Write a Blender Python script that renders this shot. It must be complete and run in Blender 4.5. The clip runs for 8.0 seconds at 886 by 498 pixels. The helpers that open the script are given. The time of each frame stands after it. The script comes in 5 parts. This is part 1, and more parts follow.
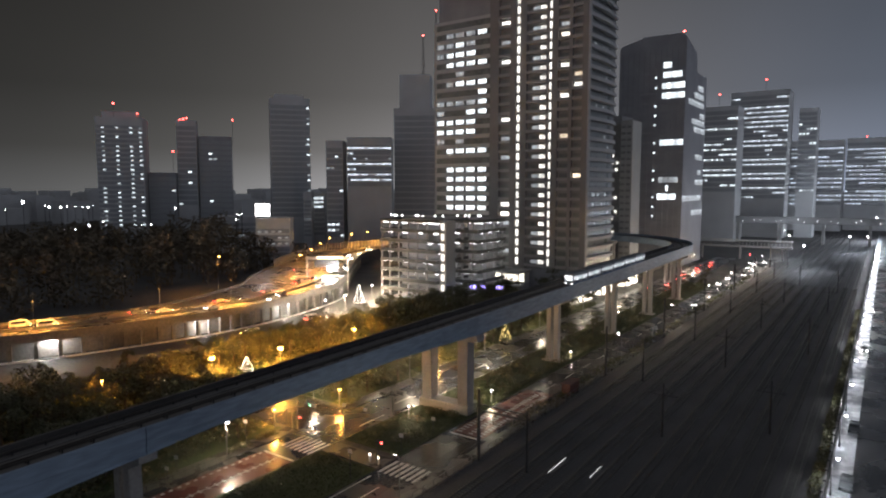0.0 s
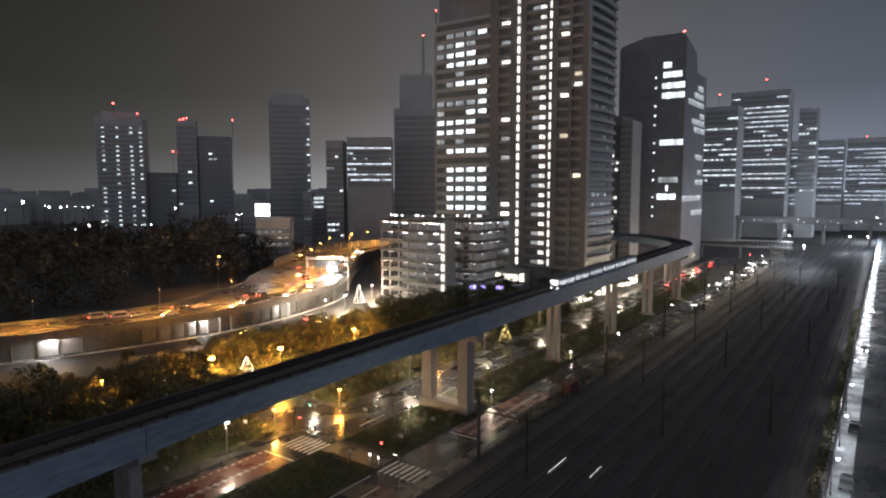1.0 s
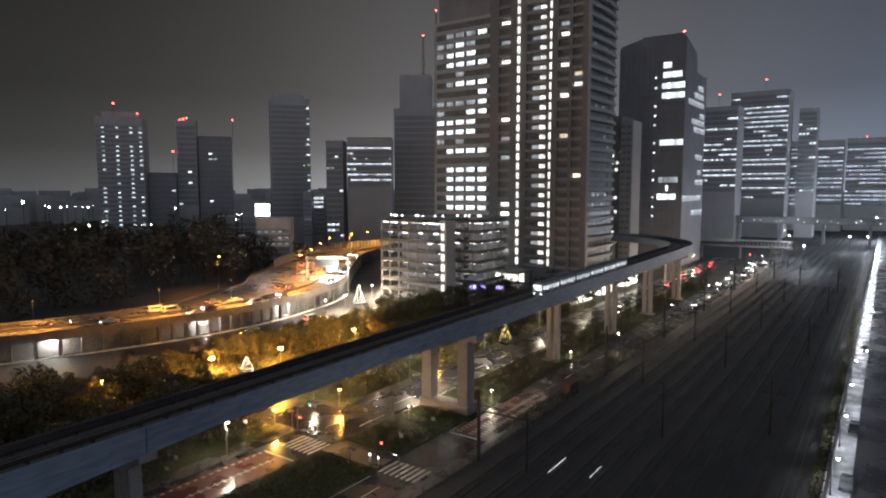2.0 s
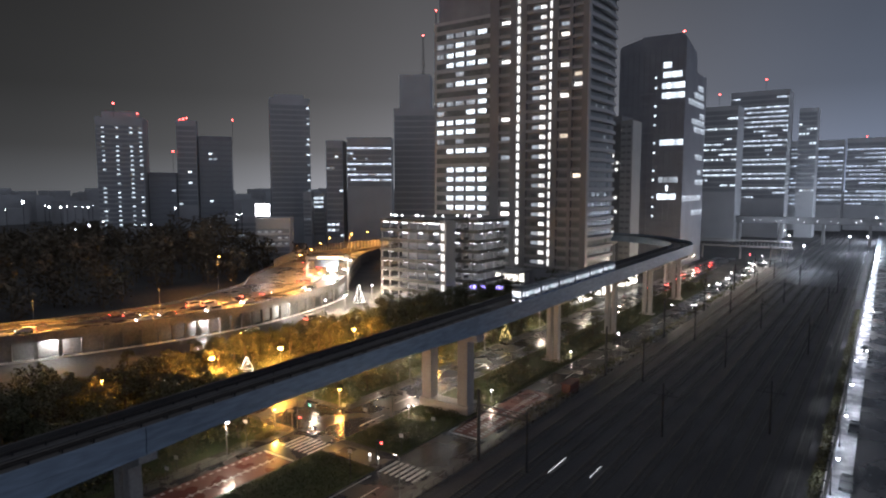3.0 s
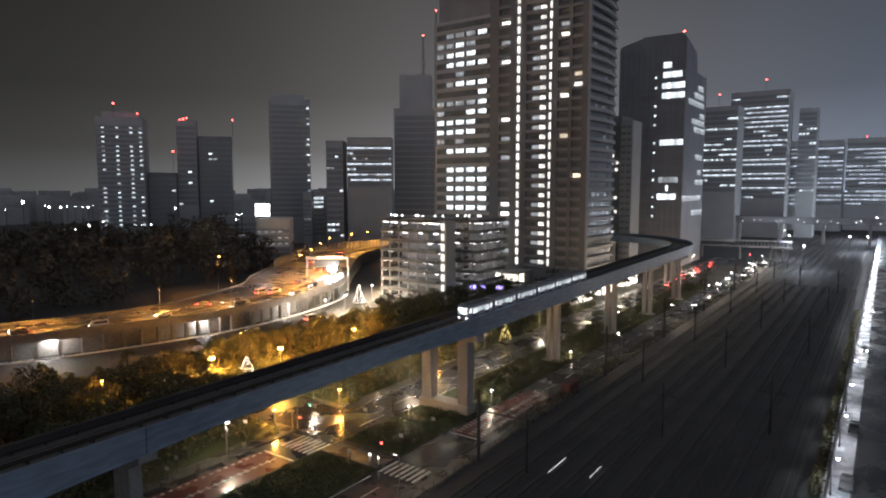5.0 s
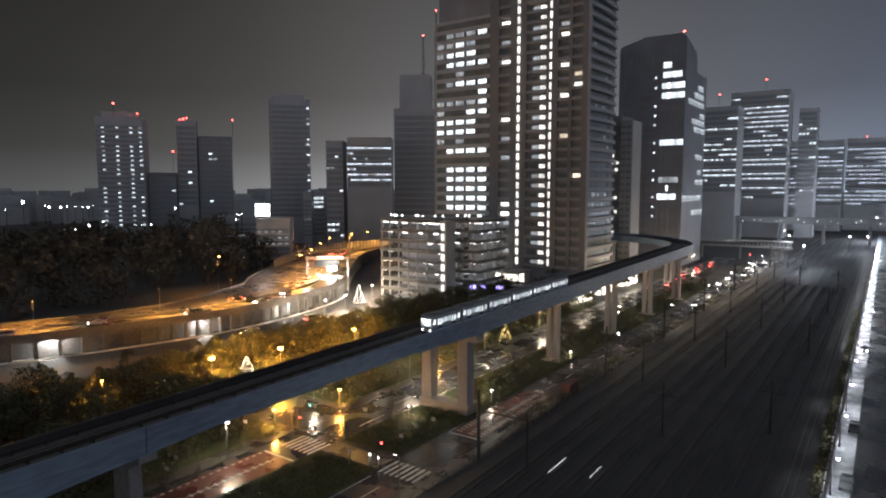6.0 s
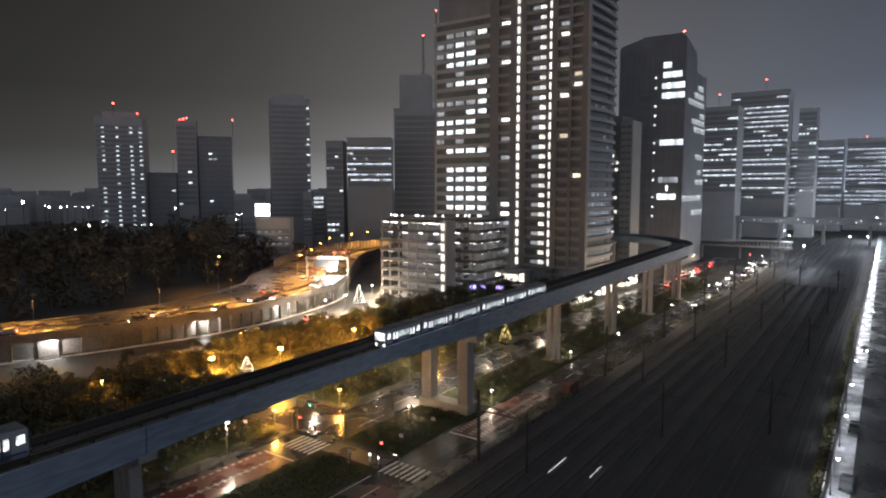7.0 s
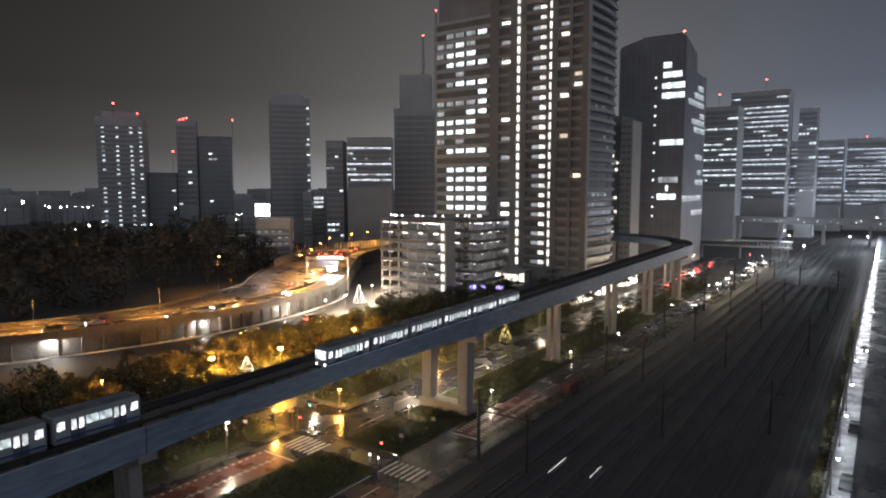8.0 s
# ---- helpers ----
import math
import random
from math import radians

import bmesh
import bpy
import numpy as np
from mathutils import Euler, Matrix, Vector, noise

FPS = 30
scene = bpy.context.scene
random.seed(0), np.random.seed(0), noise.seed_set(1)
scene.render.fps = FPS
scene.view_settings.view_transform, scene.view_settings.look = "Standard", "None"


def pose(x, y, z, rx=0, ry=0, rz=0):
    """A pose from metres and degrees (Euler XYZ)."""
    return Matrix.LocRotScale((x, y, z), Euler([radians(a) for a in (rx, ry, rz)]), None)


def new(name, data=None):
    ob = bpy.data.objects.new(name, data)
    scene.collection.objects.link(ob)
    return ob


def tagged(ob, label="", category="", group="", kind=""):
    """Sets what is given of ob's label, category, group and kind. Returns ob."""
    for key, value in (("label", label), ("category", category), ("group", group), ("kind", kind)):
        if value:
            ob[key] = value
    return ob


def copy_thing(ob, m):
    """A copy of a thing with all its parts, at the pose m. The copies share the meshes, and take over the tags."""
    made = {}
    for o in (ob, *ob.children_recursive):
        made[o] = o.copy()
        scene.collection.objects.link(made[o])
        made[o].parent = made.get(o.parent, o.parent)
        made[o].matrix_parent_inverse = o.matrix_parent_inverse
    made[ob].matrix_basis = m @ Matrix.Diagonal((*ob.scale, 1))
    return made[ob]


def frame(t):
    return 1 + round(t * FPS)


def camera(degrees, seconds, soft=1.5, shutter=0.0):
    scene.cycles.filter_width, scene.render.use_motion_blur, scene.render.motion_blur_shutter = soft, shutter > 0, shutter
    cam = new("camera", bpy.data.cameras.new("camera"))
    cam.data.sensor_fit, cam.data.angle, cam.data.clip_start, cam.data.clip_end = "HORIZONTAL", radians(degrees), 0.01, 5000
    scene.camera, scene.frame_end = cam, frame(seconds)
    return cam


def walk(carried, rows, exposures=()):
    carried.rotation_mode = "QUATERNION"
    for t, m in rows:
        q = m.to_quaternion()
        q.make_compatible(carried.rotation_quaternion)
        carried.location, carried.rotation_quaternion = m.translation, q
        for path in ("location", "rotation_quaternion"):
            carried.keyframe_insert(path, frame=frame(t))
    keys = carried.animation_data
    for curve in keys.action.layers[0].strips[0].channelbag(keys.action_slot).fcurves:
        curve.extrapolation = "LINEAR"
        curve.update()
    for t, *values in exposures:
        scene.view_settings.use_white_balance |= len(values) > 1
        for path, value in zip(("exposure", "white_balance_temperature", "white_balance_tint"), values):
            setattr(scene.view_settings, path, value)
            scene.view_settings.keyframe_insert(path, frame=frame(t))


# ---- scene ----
# X runs across the railway to the right, Y along the street, Z up; the street level is z = 0.
cam = camera(70, 8.0, soft=2.1)
EYE = pose(0, 0, 42.5, 84.594, 0, 35)
walk(cam, [(0, EYE), (8, EYE)], exposures=[(0, 0.66, 6450, 13), (0.7, 0.59, 6450, 13), (1.7, 0.55, 6420, 13), (2.9, 0.67, 6050, 15), (3.5, 0.63, 6280, 13), (4.1, 0.55, 6420, 13), (6, 0.57, 6350, 13), (7.5, 0.55, 6450, 13), (8, 0.61, 6450, 13)])

# ---- night sky over the wet city ----
world = bpy.data.worlds.new("night_sky")
scene.world = world
world.use_nodes = True
wn, wl = world.node_tree.nodes, world.node_tree.links
wn.clear()
w_out, w_bg = wn.new("ShaderNodeOutputWorld"), wn.new("ShaderNodeBackground")
w_tc, w_sep = wn.new("ShaderNodeTexCoord"), wn.new("ShaderNodeSeparateXYZ")
w_high, w_side, w_mix = wn.new("ShaderNodeValToRGB"), wn.new("ShaderNodeMapRange"), wn.new("ShaderNodeMix")
w_noise, w_var = wn.new("ShaderNodeTexNoise"), wn.new("ShaderNodeMapRange")
w_mul = wn.new("ShaderNodeMix")
w_mix.data_type, w_mul.data_type, w_mul.blend_type = "RGBA", "RGBA", "MULTIPLY"
wl.new(w_tc.outputs["Generated"], w_sep.inputs[0])
# cloud lit from below by the city: cooler and brighter over the towers, darker over the park
w_high.color_ramp.elements[0].position, w_high.color_ramp.elements[0].color = 0.0, (0.25, 0.26, 0.285, 1)
w_high.color_ramp.elements[1].position, w_high.color_ramp.elements[1].color = 1.0, (0.06, 0.06, 0.063, 1)
w_mid = w_high.color_ramp.elements.new(0.14)
w_mid.color = (0.074, 0.075, 0.078, 1)
w_low = w_high.color_ramp.elements.new(0.06)
w_low.color = (0.125, 0.127, 0.134, 1)
w_high.color_ramp.elements.new(0.34).color = (0.038, 0.038, 0.039, 1)
wl.new(w_sep.outputs["Z"], w_high.inputs[0])
w_side.inputs["From Min"].default_value, w_side.inputs["From Max"].default_value = -1.0, 1.0
wl.new(w_sep.outputs["X"], w_side.inputs["Value"])
w_ramp = wn.new("ShaderNodeValToRGB")
w_ramp.color_ramp.elements[0].color, w_ramp.color_ramp.elements[1].color = (0.045, 0.044, 0.039, 1), (0.5, 0.53, 0.57, 1)
for at, tone in ((0.1, (0.135, 0.132, 0.117, 1)), (0.2, (0.4, 0.38, 0.345, 1)), (0.36, (0.38, 0.385, 0.395, 1)), (0.5, (0.25, 0.3, 0.375, 1)), (0.62, (0.34, 0.385, 0.45, 1))):
    w_ramp.color_ramp.elements.new(at).color = tone
w_ramp.color_ramp.interpolation = "B_SPLINE"
wl.new(w_side.outputs[0], w_ramp.inputs[0])
w_mix.blend_type = "MULTIPLY"
w_mix.inputs[0].default_value = 1.0
wl.new(w_ramp.outputs[0], w_mix.inputs[6])
w_mix.inputs[7].default_value = (3.3, 3.3, 3.3, 1)
w_noise.inputs["Scale"].default_value, w_noise.inputs["Detail"].default_value = 2.2, 3
wl.new(w_tc.outputs["Generated"], w_noise.inputs[0])
w_mul.inputs[0].default_value = 1.0
wl.new(w_high.outputs[0], w_mul.inputs[6])
wl.new(w_mix.outputs[2], w_mul.inputs[7])
wl.new(w_mul.outputs[2], w_bg.inputs[0])
w_var.inputs["To Min"].default_value, w_var.inputs["To Max"].default_value = 0.8, 1.2
wl.new(w_noise.outputs[0], w_var.inputs["Value"])
wl.new(w_var.outputs[0], w_bg.inputs[1])
wl.new(w_bg.outputs[0], w_out.inputs[0])


# ---- materials ----
def mat(name, base, rough=0.7, metal=0.0, scale=0.4, vary=0.35, bump=0.0, fine=6.0, gloss=0.0, stretch=(1, 1, 1)):
    """A surface with stains at one scale and grain at a finer one. gloss: how much its wet patches shine."""
    m = bpy.data.materials.new(name)
    m.use_nodes = True
    n, l = m.node_tree.nodes, m.node_tree.links
    b = n["Principled BSDF"]
    b.inputs["Metallic"].default_value = metal
    tc, mp = n.new("ShaderNodeTexCoord"), n.new("ShaderNodeMapping")
    mp.inputs["Scale"].default_value = stretch
    l.new(tc.outputs["Object"], mp.inputs[0])
    big, small = n.new("ShaderNodeTexNoise"), n.new("ShaderNodeTexNoise")
    big.inputs["Scale"].default_value, big.inputs["Detail"].default_value = scale, 4
    small.inputs["Scale"].default_value, small.inputs["Detail"].default_value = fine, 3
    l.new(mp.outputs[0], big.inputs[0]), l.new(mp.outputs[0], small.inputs[0])
    add = n.new("ShaderNodeMath")
    add.operation = "ADD"
    l.new(big.outputs[0], add.inputs[0]), l.new(small.outputs[0], add.inputs[1])
    ramp = n.new("ShaderNodeMapRange")
    ramp.inputs["From Min"].default_value, ramp.inputs["From Max"].default_value = 0.65, 1.35
    l.new(add.outputs[0], ramp.inputs["Value"])
    mix = n.new("ShaderNodeMix")
    mix.data_type = "RGBA"
    lo, hi = [max(0.0, c * (1 - vary)) for c in base], [min(1.0, c * (1 + vary)) for c in base]
    mix.inputs[6].default_value, mix.inputs[7].default_value = (*lo, 1), (*hi, 1)
    l.new(ramp.outputs[0], mix.inputs[0]), l.new(mix.outputs[2], b.inputs["Base Color"])
    rr = n.new("ShaderNodeMapRange")
    rr.inputs["From Min"].default_value, rr.inputs["From Max"].default_value = 0.35, 0.65
    rr.inputs["To Min"].default_value, rr.inputs["To Max"].default_value = max(0.03, rough - gloss), min(1.0, rough + 0.08)
    l.new(big.outputs[0], rr.inputs["Value"]), l.new(rr.outputs[0], b.inputs["Roughness"])
    if bump:
        bp = n.new("ShaderNodeBump")
        bp.inputs["Strength"].default_value, bp.inputs["Distance"].default_value = bump, 0.05
        l.new(small.outputs[0], bp.inputs["Height"]), l.new(bp.outputs[0], b.inputs["Normal"])
    return m


def glow(name, colour, strength, vary=0.0):
    """Something that gives off light; vary: how unequal the pieces are."""
    m = bpy.data.materials.new(name)
    m.use_nodes = True
    n, l = m.node_tree.nodes, m.node_tree.links
    b = n["Principled BSDF"]
    b.inputs["Base Color"].default_value = (0.6, 0.6, 0.6, 1)
    b.inputs["Emission Color"].default_value = (*colour, 1)
    b.inputs["Emission Strength"].default_value = strength
    if vary:
        info, r, tc, nz, mu = (n.new("ShaderNodeObjectInfo"), n.new("ShaderNodeMapRange"), n.new("ShaderNodeTexCoord"),
                               n.new("ShaderNodeTexNoise"), n.new("ShaderNodeMath"))
        r.inputs["To Min"].default_value, r.inputs["To Max"].default_value = strength * (1 - vary), strength * (1 + vary)
        l.new(info.outputs["Random"], r.inputs["Value"])
        nz.inputs["Scale"].default_value, nz.inputs["Detail"].default_value = 1.3, 3
        l.new(tc.outputs["Object"], nz.inputs[0])
        sp = n.new("ShaderNodeMapRange")
        sp.inputs["From Min"].default_value, sp.inputs["From Max"].default_value = 0.38, 0.62
        sp.inputs["To Min"].default_value, sp.inputs["To Max"].default_value = 0.1, 1.1
        l.new(nz.outputs[0], sp.inputs["Value"])
        mu.operation = "MULTIPLY_ADD"
        l.new(r.outputs[0], mu.inputs[0]), l.new(sp.outputs[0], mu.inputs[1])
        mu.inputs[2].default_value = 0.15 * strength
        l.new(mu.outputs[0], b.inputs["Emission Strength"])
    return m


ASPHALT = mat("wet_asphalt", (0.042, 0.041, 0.04), 0.27, scale=0.12, vary=0.4, bump=0.25, fine=3.0, gloss=0.1)
RED_ROAD = mat("red_road", (0.16, 0.06, 0.045), 0.34, scale=0.2, vary=0.3, bump=0.2, gloss=0.15)
PAVING = mat("paving", (0.09, 0.085, 0.08), 0.36, scale=0.25, vary=0.3, bump=0.2, gloss=0.15)
EARTH = mat("dark_ground", (0.1, 0.097, 0.09), 0.8, scale=0.06, vary=0.5, bump=0.5, fine=1.2)
GRASS = mat("wet_grass", (0.047, 0.062, 0.022), 0.75, scale=0.15, vary=0.5, bump=0.6, fine=5)
BALLAST = mat("ballast", (0.082, 0.08, 0.079), 0.85, scale=0.07, vary=0.45, bump=0.7, fine=3.5)
PAINT = mat("road_paint", (0.72, 0.71, 0.68), 0.4, scale=0.8, vary=0.2, fine=9)
CONCRETE = mat("concrete", (0.34, 0.33, 0.32), 0.75, scale=0.2, vary=0.22, bump=0.15, fine=2.5)
GIRDER = mat("blue_grey_girder", (0.26, 0.335, 0.43), 0.45, scale=0.09, vary=0.32, bump=0.05, fine=1.1, stretch=(1, 0.35, 1.6))
DECK = mat("guideway_deck", (0.18, 0.165, 0.15), 0.6, scale=0.3, vary=0.35, bump=0.2)
STEEL = mat("steel", (0.25, 0.25, 0.26), 0.45, 0.8, scale=0.7, vary=0.2)
DARK_STEEL = mat("dark_steel", (0.06, 0.06, 0.062), 0.5, 0.4, scale=0.7, vary=0.2)
RAIL = mat("rail_steel", (0.15, 0.14, 0.13), 0.45, 0.8, scale=0.8, vary=0.2)
BROWN_TILE = mat("brown_tile", (0.25, 0.242, 0.24), 0.6, scale=0.12, vary=0.2, bump=0.1)
GREY_WALL = mat("grey_cladding", (0.3, 0.3, 0.3), 0.6, scale=0.1, vary=0.2)
DARK_WALL = mat("dark_cladding", (0.32, 0.32, 0.34), 0.55, scale=0.1, vary=0.25)
PALE_WALL = mat("pale_cladding", (0.5, 0.5, 0.49), 0.65, scale=0.1, vary=0.15)
DARK_GLASS = mat("dark_glass", (0.03, 0.035, 0.04), 0.1, scale=0.3, vary=0.4)
BLACK = mat("black_rubber", (0.02, 0.02, 0.02), 0.8, scale=2, vary=0.2)
WIN_COOL = glow("lit_window_cool", (0.84, 0.95, 1.0), 1.1, 0.5)
WIN_WARM = glow("lit_window_warm", (1.0, 0.82, 0.58), 1.0, 0.5)
WIN_WHITE = glow("lit_window_white", (1.0, 0.97, 0.88), 1.3, 0.4)
WIN_DIM = glow("dim_window", (0.75, 0.85, 0.9), 0.3, 0.6)
SODIUM = glow("sodium_lamp", (1.0, 0.47, 0.08), 20)
LED = glow("white_lamp", (0.95, 0.97, 1.0), 22)
RED_LIGHT = glow("red_light", (1.0, 0.06, 0.05), 13)
GREEN_LIGHT = glow("green_light", (0.1, 1.0, 0.7), 10)

TUBE = glow("tube_and_rail_glint", (0.95, 1.0, 0.98), 0.9)
DARK_GIRDER = mat("dark_girder", (0.085, 0.08, 0.077), 0.6, scale=0.2, vary=0.3, bump=0.1)
STRIP = mat("running_strip", (0.16, 0.155, 0.15), 0.5, scale=0.3, vary=0.3, gloss=0.15)
CAR_BODY = mat("train_paint", (0.45, 0.47, 0.49), 0.35, 0.15, scale=0.5, vary=0.12)
BLUE = mat("blue_stripe", (0.03, 0.12, 0.4), 0.4, scale=0.5, vary=0.1)
WIN_TRAIN = glow("train_window", (0.8, 0.95, 0.95), 0.5, 0.7)
TRAIN_ROOF = mat("train_roof", (0.2, 0.21, 0.22), 0.5, scale=0.6, vary=0.2)
WIN_DOOR = glow("train_door_window", (0.92, 0.97, 1.0), 1.15, 0.6)
SHEEN_PAVE = mat("sheen_paving", (0.42, 0.43, 0.45), 0.3, scale=0.3, vary=0.3, bump=0.15, fine=2.0, gloss=0.16)
HEAD = glow("headlight", (1.0, 0.97, 0.9), 30)
TRAIN_HEAD = glow("train_headlight", (1.0, 0.98, 0.95), 3)
TAIL = glow("tail_light", (1.0, 0.04, 0.03), 24)
EXPRESS_ROAD = mat("expressway_asphalt", (0.11, 0.102, 0.095), 0.36, scale=0.12, vary=0.3, bump=0.2, gloss=0.16)
PALE_STEEL = mat("pale_steel", (0.5, 0.49, 0.46), 0.5, 0.2, scale=0.5, vary=0.15)
SIGN_LIGHT = glow("sign_light", (1.0, 0.72, 0.3), 2.5)
BILLBOARD = glow("billboard_light", (1.0, 0.98, 0.96), 3.5)
SHOP_LIGHT = glow("shop_light", (1.0, 0.93, 0.75), 3.0, 0.5)
PURPLE = glow("purple_light", (0.3, 0.22, 1.0), 6)
FAIRY = glow("string_light", (1.0, 0.93, 0.8), 4)
FAIRY_YELLOW = glow("yellow_string_light", (1.0, 0.75, 0.25), 3.5)
WHITE_CAR = mat("white_car_paint", (0.55, 0.55, 0.55), 0.25, scale=0.6, vary=0.08)
GREY_CAR = mat("grey_car_paint", (0.12, 0.125, 0.13), 0.25, 0.3, scale=0.6, vary=0.1)
DULL_RED = mat("dull_red_lens", (0.25, 0.02, 0.02), 0.3, scale=1, vary=0.1)
BARK = mat("bark", (0.09, 0.07, 0.055), 0.9, scale=1.5, vary=0.3, bump=0.5)
LEAVES = mat("leaves", (0.085, 0.085, 0.04), 0.55, scale=0.5, vary=0.5, fine=2)
# paler and browner than leaves: the fog glow over the wood is in the colour
HAZE_LEAVES = mat("haze_brown_leaves", (0.15, 0.12, 0.08), 0.8, scale=0.05, vary=0.5, fine=0.4)
BANDS = mat("pale_balcony", (0.46, 0.46, 0.47), 0.6, scale=0.2, vary=0.15)
BROWN_BAND = mat("brown_balcony", (0.35, 0.34, 0.336), 0.6, scale=0.2, vary=0.15)

SODIUM_LOW = glow("low_sodium_lamp", (1.0, 0.5, 0.1), 2)
GLARE = glow("headlight_glare", (1.0, 0.98, 0.95), 40)
LED_SMALL = glow("small_white_lamp", (0.95, 0.97, 1.0), 5)
FAR_LAMP = glow("distant_lamp", (0.95, 0.98, 1.0), 10)
TUBE_PARK = glow("car_park_tube", (0.9, 0.95, 1.0), 7)
ROUGH_ASPHALT = mat("worn_asphalt", (0.06, 0.058, 0.055), 0.65, scale=0.15, vary=0.4, bump=0.4, fine=2.5)
DARK_CONCRETE = mat("dark_concrete", (0.15, 0.145, 0.135), 0.75, scale=0.15, vary=0.35, bump=0.15, fine=1.5)
# wall and glass made paler: distance haze is put into their colour
HAZE_WALL = mat("haze_pale_wall", (0.56, 0.56, 0.56), 0.7, scale=0.08, vary=0.12)
HAZE_GLASS = mat("haze_pale_glass", (0.36, 0.37, 0.38), 0.35, scale=0.15, vary=0.2)
OFFICE_GLASS = mat("office_glass", (0.2, 0.215, 0.21), 0.25, scale=0.2, vary=0.25)
BOLLARD_LIGHT = glow("bollard_light", (1.0, 0.95, 0.85), 3.5)
GLOW_RED = mat("glow_red_paint", (0.12, 0.045, 0.035), 0.6, scale=0.6, vary=0.3)
WIN_COOL_BRIGHT = glow("bright_office_window", (0.88, 0.97, 1.0), 1.35, 0.5)
WIN_COOL_FAR = glow("distant_office_window", (0.8, 0.9, 1.0), 0.95, 0.5)
WIN_SIDE = glow("side_office_window", (0.85, 0.95, 1.0), 0.55, 0.6)
WIN_FAR = glow("far_office_window", (0.72, 0.83, 1.0), 0.7, 0.6)


# ---- building blocks ----
def box(bm, x0, x1, y0, y1, z0, z1, bevel=0.0):
    r = bmesh.ops.create_cube(bm, size=1.0)
    for v in r["verts"]:
        v.co = Vector(((x0 + x1) / 2 + v.co.x * (x1 - x0), (y0 + y1) / 2 + v.co.y * (y1 - y0), (z0 + z1) / 2 + v.co.z * (z1 - z0)))
    if bevel:
        edges = {e for v in r["verts"] for e in v.link_edges}
        bmesh.ops.bevel(bm, geom=list(edges), offset=bevel, segments=2, affect="EDGES")


def rod(bm, a, b, r0, r1=None, n=8):
    a, b = Vector(a), Vector(b)
    d = b - a
    m = Matrix.Translation((a + b) / 2) @ d.to_track_quat("Z", "Y").to_matrix().to_4x4()
    bmesh.ops.create_cone(bm, cap_ends=True, segments=n, radius1=r0, radius2=r0 if r1 is None else r1, depth=d.length, matrix=m)


def boxes(*rows):
    bm = bmesh.new()
    for r in rows:
        box(bm, *r)
    return bm


def mesh_of(bm, name, material, smooth=False):
    me = bpy.data.meshes.new(name)
    bm.to_mesh(me)
    bm.free()
    me.materials.append(material)
    if smooth:
        for p in me.polygons:
            p.use_smooth = True
    return me


def part(name, bm, material, parent=None, label="", smooth=False):
    """One mesh object under a thing; bm may be a bmesh or a mesh that is shared."""
    me = bm if isinstance(bm, bpy.types.Mesh) else mesh_of(bm, name, material, smooth)
    ob = new(name, me)
    ob.parent = parent
    return tagged(ob, label)


def thing(name, label, category, m=None, group="", kind=""):
    ob = new(name)
    ob.empty_display_size = 0.2
    if m is not None:
        ob.matrix_basis = m
    return tagged(ob, label, category, group, kind)


def sheet(name, material, x0, x1, y0, y1, z, label, category, step=0):
    """A flat piece of the setting, with a little thickness."""
    ob = part(name, boxes((x0, x1, y0, y1, z - 0.3, z)), material)
    return tagged(ob, label, category, kind="structure")


# ---- ground, streets and railway yard ----
def build_ground():
    bm = boxes((-3000, 2500, -600, 4200, -2.0, -0.06))
    tagged(part("ground", bm, EARTH), "dark wet ground reaching to the horizon", "ground", kind="structure")
    sheet("road", ASPHALT, -83, -73.8, -60, 420, 0.0, "wet asphalt carriageway beside the guideway", "road")
    sheet("road", ASPHALT, -61.4, -53.4, -60, 420, 0.0, "wet asphalt carriageway beside the railway", "road")
    sheet("road", ASPHALT, -111.9, -83.1, 74.5, 86.5, 0.006, "wet asphalt cross street at the junction", "road")
    sheet("road", ROUGH_ASPHALT, -158, -147, 20, 74.4, 0.0, "wet asphalt service street along the expressway", "road")
    sheet("road", ROUGH_ASPHALT, -158, -147, 86.6, 230, 0.0, "wet asphalt service street along the expressway", "road")
    sheet("road", ASPHALT, -4.0, 13, -60, 700, 0.0, "bright wet street beside the railway", "road")
    sheet("road", RED_ROAD, -81.4, -74.2, 20, 64.5, 0.008, "red surfaced lane before the crossing", "road")
    sheet("road", RED_ROAD, -60.6, -54.4, 89.5, 118, 0.008, "red surfaced lane after the crossing", "road")
    sheet("railway_ground", BALLAST, -50, -5.3, -80, 900, 0.02, "dark ballast bed of the railway yard", "railway")
    for x0, x1, y0, y1 in ((-73.6, -61.6, -60, 70), (-73.6, -61.6, 76.0, 300), (-112, -86.2, 20, 73), (-112, -86.2, 88, 225), (-146.8, -112.2, 20, 225)):
        sheet("grass_verge", GRASS, x0, x1, y0, y1, 0.14, "dark wet grass strip beside the street", "grass")
    for x0, x1, y0, y1 in ((-73.6, -61.6, 70.2, 74.2), (-86, -83.1, -60, 74.2), (-86, -83.1, 86.8, 420),
                           (-53.2, -51, -60, 420)):
        sheet("pavement", PAVING, x0, x1, y0, y1, 0.15, "wet paved footway with a raised kerb", "pavement")


